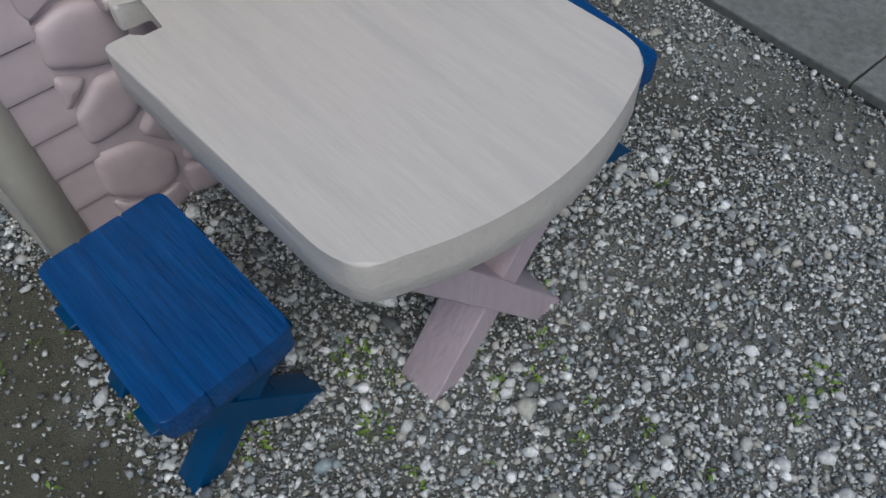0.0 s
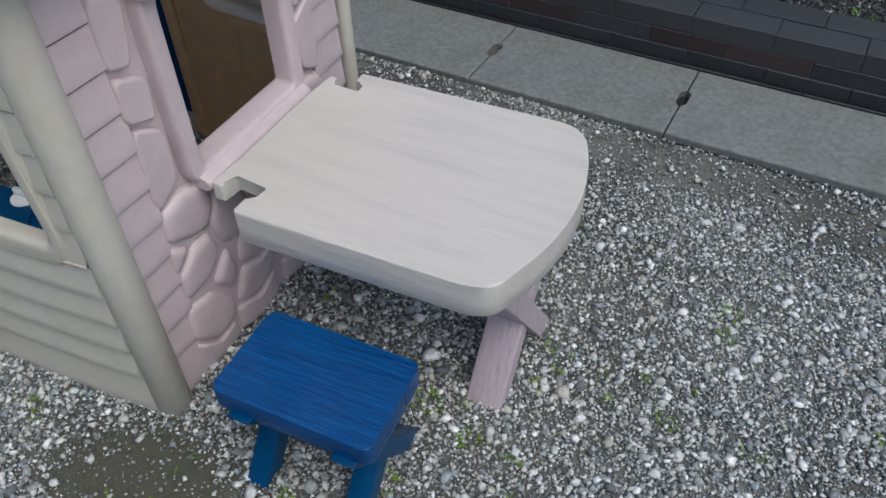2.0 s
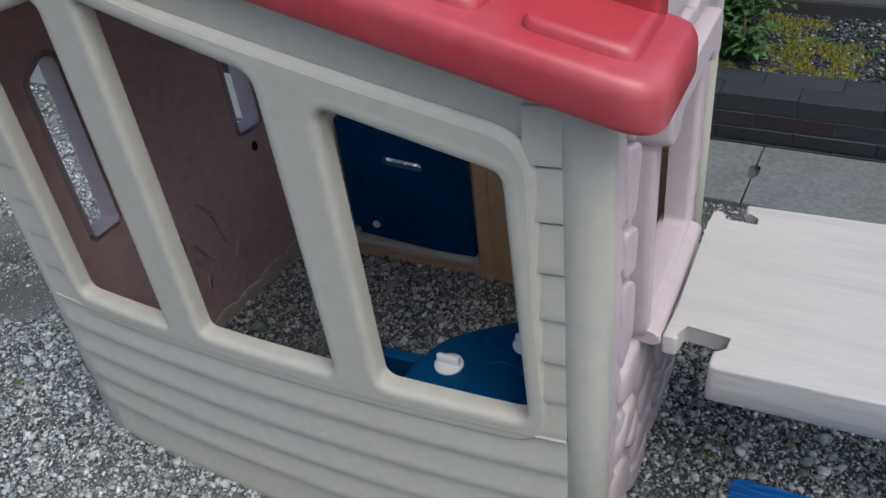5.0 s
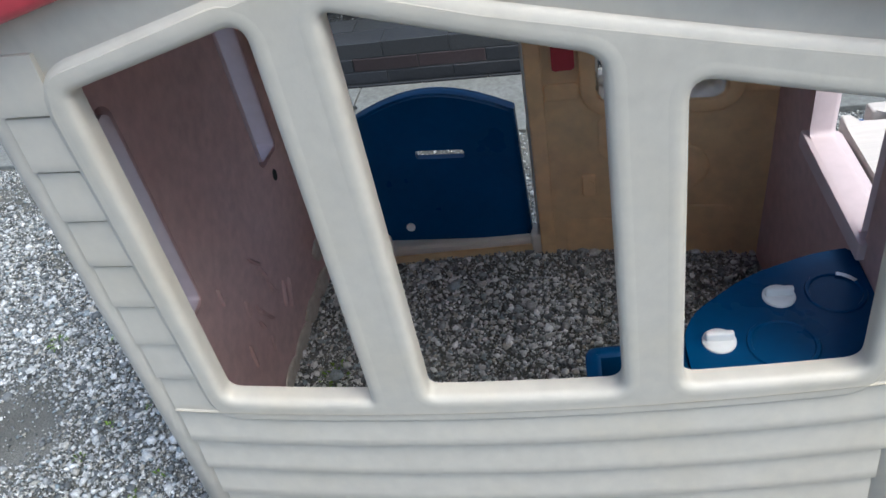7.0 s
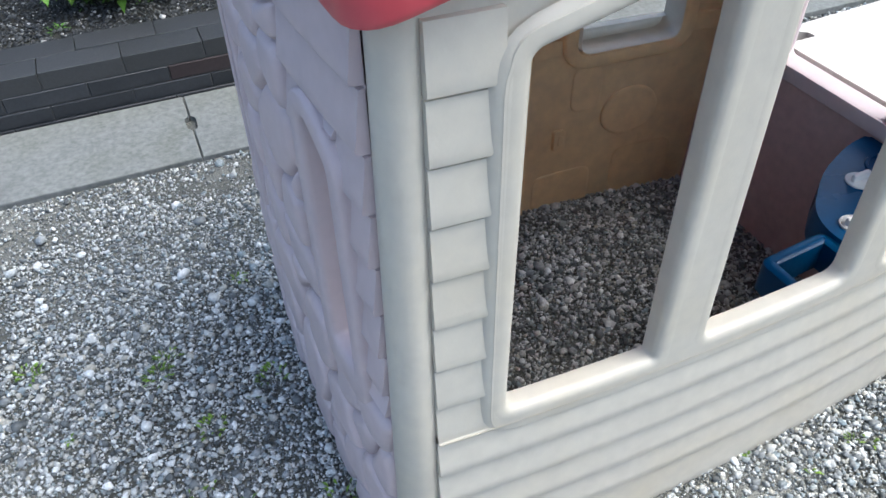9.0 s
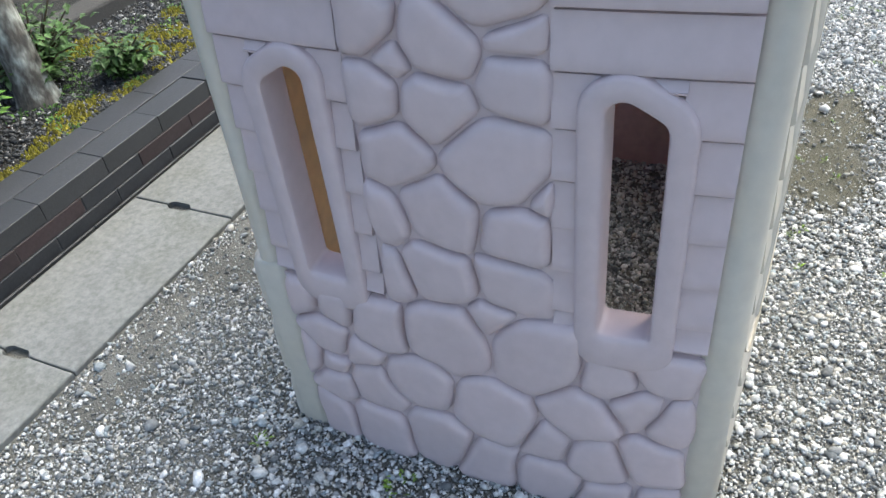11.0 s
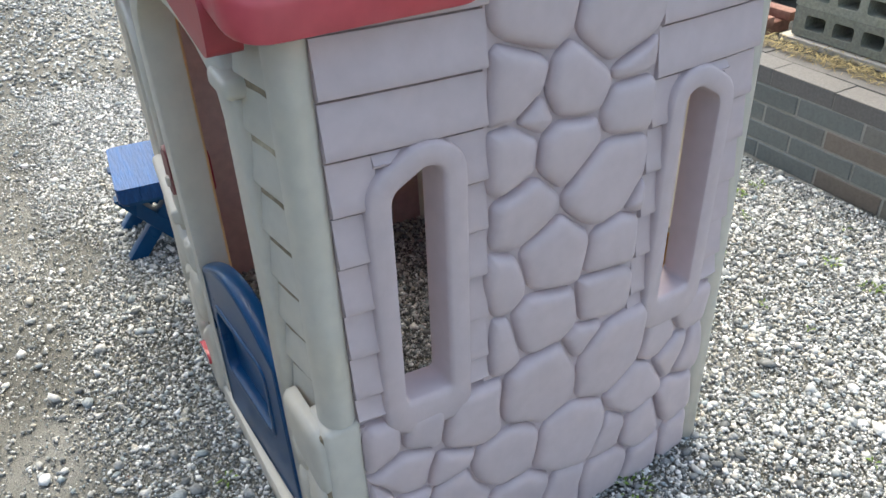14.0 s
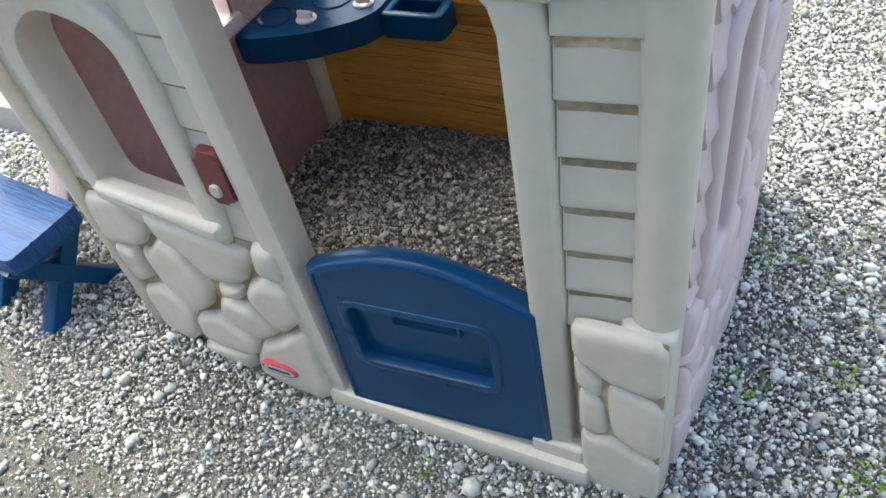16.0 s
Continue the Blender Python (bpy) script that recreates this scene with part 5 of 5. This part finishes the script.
moss("moss", [(1.15, 2.10, 0.20, 0.22), (0.66, 2.05, 0.14, 0.08), (1.04, 2.40, 0.16, 0.12), (0.85, 1.98, 0.10, 0.05), (0.48, 2.02, 0.14, 0.06), (0.30, 1.99, 0.10, 0.04), (1.42, 2.24, 0.07, 0.06)])


def shrub(x, y, z, r, count, label, mat=LEAF, size=0.055, broad=0.41):
    s = thing("shrub", label, "shrub")
    s.location = (x, y, z)
    stems = bmesh.new()
    leaves = bmesh.new()
    for k in range(count):
        a, up = rng.uniform(0, 2 * math.pi), rng.uniform(0.25, 1.0)
        reach = r * rng.uniform(0.5, 1.0)
        tip = Vector((math.cos(a) * reach * (1.15 - up * 0.6), math.sin(a) * reach * (1.15 - up * 0.6), reach * 1.15 * up + 0.02))
        t = tube([(0, 0, 0), tip * 0.5 + Vector((0, 0, 0.03)), tip], [0.006, 0.004, 0.002], 5)
        me = bpy.data.meshes.new("t")
        t.to_mesh(me)
        t.free()
        stems.from_mesh(me)
        bpy.data.meshes.remove(me)
        for q in range(16):
            f = 0.25 + 0.75 * q / 15
            p = (tip * f) + Vector((rng.uniform(-0.02, 0.02), rng.uniform(-0.02, 0.02), rng.uniform(-0.01, 0.02)))
            b = rng.uniform(0, 2 * math.pi)
            leaf(leaves, p, (math.cos(b), math.sin(b), rng.uniform(-0.2, 0.7)), size * rng.uniform(0.7, 1.3), size * rng.uniform(broad - 0.09, broad + 0.09))
    part("stem", stems, STEM, s)
    part("foliage", leaves, mat, s, smooth=False)
    return s


shrub(0.27, 2.23, BED_Z, 0.27, 95, "bright green broad-leaved shrub in the planting bed", LEAF_BUSH, 0.052, 0.55)
shrub(-0.20, 2.26, BED_Z, 0.30, 80, "bright green broad-leaved shrub in the planting bed", LEAF_BUSH, 0.052, 0.55)
shrub(0.94, 2.05, BED_Z, 0.13, 30, "small dark-leaved shrub among moss", LEAF, 0.040, 0.5)
shrub(0.83, 2.34, BED_Z, 0.24, 60, "dark-leaved shrub behind a tree trunk", LEAF, 0.045, 0.5)


def tree(x, y):
    """A trunk with a few limbs and a loose crown of leaves."""
    t = thing("tree", "tree with pale lichened bark growing in the planting bed", "tree")
    t.location = (x, y, BED_Z - 0.02)
    run = [(0, 0, 0), (0.0, 0.0, 0.03), (0.005, 0.005, 0.10), (0.01, 0.02, 0.5), (0.0, 0.03, 1.1), (0.03, 0.05, 1.8), (0.02, 0.08, 2.5)]
    part("trunk", tube(run, [0.085, 0.070, 0.058, 0.052, 0.046, 0.034, 0.015], 16), BARK, t)
    leaves = bmesh.new()
    for k in range(9):
        a, z = k * 2.4, 1.35 + 0.11 * k
        foot, reach = Vector((0.015, 0.045, z)), rng.uniform(0.5, 0.8)
        tip = foot + Vector((math.cos(a) * reach, math.sin(a) * reach + 0.15, reach * 0.75))
        part("limb", tube([foot, foot.lerp(tip, 0.5) + Vector((0, 0, 0.05)), tip], [0.018, 0.011, 0.004], 7), BARK, t)
        for q in range(150):
            p = foot.lerp(tip, rng.uniform(0.35, 1.05)) + Vector((rng.gauss(0, 0.10), rng.gauss(0, 0.10), rng.gauss(0, 0.08)))
            b = rng.uniform(0, 2 * math.pi)
            leaf(leaves, p, (math.cos(b), math.sin(b), rng.uniform(-0.5, 0.5)), rng.uniform(0.05, 0.08), rng.uniform(0.02, 0.035))
    part("crown", leaves, LEAF, t, smooth=False)


tree(0.71, 2.25)

# ---- things beyond the north bed ----
def barrel(x, y, label):
    b = thing("barrel", label, "barrel")
    b.location = (x, y, 0.14)
    prof = [(0.0, 0.27), (0.02, 0.285), (0.20, 0.29), (0.22, 0.298), (0.25, 0.298), (0.27, 0.29), (0.55, 0.29), (0.57, 0.298), (0.60, 0.298), (0.62, 0.29), (0.84, 0.28), (0.86, 0.26), (0.865, 0.20)]
    part("drum", loft([[(r * math.cos(a), r * math.sin(a), z) for a in [2 * math.pi * k / 32 for k in range(32)]] for z, r in prof], True), BARREL, b)
    part("lid_rim", loft([[(r * math.cos(a), r * math.sin(a), z) for a in [2 * math.pi * k / 32 for k in range(32)]] for z, r in ((0.855, 0.285), (0.875, 0.285), (0.875, 0.262), (0.864, 0.262))]), BARREL, b)
    return b


barrel(2.62, 2.96, "pale blue plastic barrel behind the kerb")
barrel(3.55, 2.98, "pale blue plastic barrel behind the kerb")
hose = thing("garden_hose", "blue rubber garden hose lying over the kerb", "hose")
part("tube", tube([(2.55, 2.62, 0.30), (2.60, 2.44, 0.308), (2.50, 2.30, 0.20), (2.52, 2.10, 0.178), (2.62, 2.06, 0.176), (2.80, 2.08, 0.176), (3.0, 2.20, 0.178), (3.25, 2.34, 0.24), (3.4, 2.6, 0.30)], 0.009, 8), BLUE_HOSE, hose)
pump = thing("water_pump", "blue water pump with pale pipe fittings beyond the kerb", "pump")
part("motor_casing", tube([(1.645, 2.68, 0.27), (1.655, 2.68, 0.27), (1.875, 2.68, 0.27), (1.885, 2.68, 0.27)], [0.066, 0.072, 0.072, 0.066], 20), BLUE_HOSE, pump)
part("base_foot", box(1.66, 1.87, 2.63, 2.73, 0.15, 0.205, 0.005, 1), NAVY, pump)
part("inlet_pipe", tube([(1.50, 2.68, 0.25), (1.57, 2.68, 0.25)], 0.020, 12), BLUE_HOSE, pump)
part("fitting", tube([(1.57, 2.68, 0.25), (1.60, 2.68, 0.25)], 0.028, 12), KNOB, pump)
part("coupling", tube([(1.60, 2.68, 0.25), (1.645, 2.68, 0.26)], 0.034, 12), FENCE, pump)
part("elbow", tube([(1.885, 2.68, 0.25), (1.93, 2.68, 0.28), (1.97, 2.68, 0.275), (1.985, 2.68, 0.24)], 0.024, 10), KNOB, pump)
part("outlet_pipe", tube([(1.985, 2.68, 0.24), (1.985, 2.68, 0.15)], 0.018, 10), BLUE_HOSE, pump)
tap = thing("standpipe_tap", "white plastic tap on a short upright pipe", "tap")
part("riser", tube([(2.10, 2.66, 0.14), (2.105, 2.66, 0.30)], 0.014, 10), KNOB, tap)
part("valve_body", tube([(2.07, 2.66, 0.29), (2.15, 2.66, 0.30)], 0.022, 10), KNOB, tap)
upright = thing("white_pipe", "white plastic pipe standing behind the kerb", "pipe")
part("tube", tube([(2.36, 2.66, 0.14), (2.39, 2.68, 0.75)], 0.016, 10), KNOB, upright)
rod = thing("grey_pipe", "pale grey plastic pipe lying along the bed edge", "pipe")
part("tube", tube([(-2.6, line_y(-2.6, 1.953), 0.185), (-1.05, line_y(-1.05, 1.953), 0.185)], 0.022, 14), KNOB, rod)
crate = thing("mesh_crate", "black plastic mesh crate standing on the bed", "crate")
for k in range(9):
    part("bar", box(-1.75 + 0.07 * k, -1.74 + 0.07 * k, 2.20, 2.212, 0.155, 0.47), NEAR_BLACK, crate, smooth=False)
for k in range(5):
    part("bar", box(-1.75, -1.18, 2.198, 2.210, 0.17 + 0.07 * k, 0.18 + 0.07 * k), NEAR_BLACK, crate, smooth=False)
part("back_panel", box(-1.76, -1.17, 2.23, 2.25, 0.155, 0.48, 0.004, 1), NEAR_BLACK, crate, smooth=False)
bag = bmesh.new()
bmesh.ops.create_grid(bag, x_segments=30, y_segments=22, size=0.5)
for v in bag.verts:
    fold = 0.030 * abs(math.sin(6.5 * v.co.x + 2.2 * v.co.y)) + 0.012 * noise.noise((v.co.x * 5, v.co.y * 5, 2))
    rise = max(0.0, v.co.y + 0.25)
    v.co = Vector((-1.26 + v.co.x * 0.24 + 0.08 * v.co.y, 1.98 + v.co.y * 0.22 - 0.02 * abs(v.co.x), 0.182 + fold * (0.4 + rise) + 0.16 * rise * rise))
bag = part("silver_sheet", bag, material("silver_foil_sheet", (0.10, 0.105, 0.12), 0.4, 0.1, metallic=0.5))
tagged(bag, "folded silver-grey plastic bag lying on the wall", "sheet")

# ---- things on the south bank ----
BLOCK = material("pale_mossy_concrete", (0.235, 0.240, 0.200), 0.92, 0.2, 7, 110, 0.8, 180, stain=(0.15, 0.155, 0.115), stain_amount=0.8, random_by="object", spread=0.12)


def hollow_block(m):
    """A concrete block lying on its long edge, its three cores showing at the front."""
    b = thing("hollow_block", "pale grey hollow concrete block lying on its side", "concrete block", "stack of blocks")
    cores = [rounded([(x, 0.026), (x + 0.078, 0.026), (x + 0.078, 0.076), (x, 0.076)], 0.012, 3) for x in (-0.148, -0.039, 0.070)]
    part("shell", sheet(rounded([(-0.195, 0), (0.195, 0), (0.195, 0.10), (-0.195, 0.10)], 0.004, 2), cores, lambda u, z, d: (u, d, z), -0.095, 0.095, 0.5), BLOCK, b, smooth=False)
    b.matrix_world = m
    return b


blk = hollow_block(pose(0.670, -1.452, 0.340, 0, 0, -1))
for x, y, z in ((0.274, -1.446, 0.340), (0.678, -1.456, 0.4405), (0.283, -1.450, 0.4405), (0.520, -1.455, 0.541)):
    copy_thing(blk, pose(x, y, z, 0, 0, -1))
board = thing("timber_board", "weathered pale timber board lying behind the wall", "timber")
part("plank", box(-1.20, 0.90, -1.53, -1.340, 0.312, 0.335, 0.003, 1), TIMBER, board)
duct = thing("black_pipe", "black ribbed plastic pipe lying on the board", "pipe")
ribs = [(-1.16 + 0.02 * k, -1.45, 0.385) for k in range(61)]
part("tube", tube(ribs, [0.050 if k % 2 else 0.044 for k in range(61)], 14), material("black_plastic_pipe", (0.03, 0.032, 0.034), 0.5, 0.1), duct)
RUST = material("reddish_timber", (0.21, 0.095, 0.07), 0.8, 0.25, 6, 60, 0.5, stain=(0.30, 0.22, 0.18), stain_amount=0.6)
pallet = thing("timber_rails", "old reddish timber rails lying behind the wall", "timber")
part("rail", box(0.93, 1.82, -1.345, -1.290, 0.350, 0.385, 0.005, 2), RUST, pallet)
part("rail", box(0.93, 1.60, -1.480, -1.425, 0.350, 0.385, 0.005, 2), RUST, pallet)
for x in (0.96, 1.22, 1.56):
    part("bearer", box(x, x + 0.08, -1.475, -1.295, 0.300, 0.350, 0.004, 1), RUST, pallet)
pipe = thing("steel_pipe", "dull grey steel pipe lying on the bank", "pipe")
part("tube", tube([(1.20, -1.60, 0.36), (2.6, -1.53, 0.36)], 0.045, 18), material("galvanised_steel", (0.25, 0.265, 0.28), 0.5, 0.15, metallic=0.8), pipe)
for y in (-1.80, -2.02):
    pale = thing("white_board", "white painted timber board lying on the bank", "timber", "boards on the bank")
    part("plank", box(1.15, 2.7, y - 0.08, y + 0.08, 0.36, 0.40, 0.004, 1), TIMBER, pale)
    part("batten", box(1.4, 1.48, y - 0.08, y + 0.08, 0.30, 0.36), TIMBER, pale)
    part("batten", box(2.3, 2.38, y - 0.08, y + 0.08, 0.30, 0.36), TIMBER, pale)
WHITEWOOD = material("white_painted_beam", (0.74, 0.73, 0.68), 0.75, 0.12, 5, 60, 0.4, stain=(0.50, 0.45, 0.36), stain_amount=0.6)
stack = thing("white_beams", "two white painted timber beams stacked on the wall", "timber")
part("beam", box(1.725, 2.9, -1.225, -1.110, 0.322, 0.412, 0.006, 2), WHITEWOOD, stack)
part("beam", box(1.600, 2.9, -1.215, -1.100, 0.4135, 0.505, 0.006, 2), WHITEWOOD, stack)
part("support_block", box(1.645, 1.724, -1.228, -1.122, 0.322, 0.4125, 0.004, 2), BLUE_HOSE, stack)
straw = bmesh.new()
for _ in range(3200):
    x, y = rng.uniform(-0.7, 1.62), -1.225 - abs(rng.gauss(0, 0.055))
    a = rng.uniform(0, 2 * math.pi)
    leaf(straw, (x, y, 0.316 + rng.uniform(0, 0.022)), (math.cos(a), math.sin(a), rng.uniform(-0.05, 0.5)), rng.uniform(0.02, 0.06), rng.uniform(0.002, 0.006), 0.15)
tagged(part("dry_straw", straw, STRAW, smooth=False), "dry straw and grass along the wall top", "straw", kind="stuff")
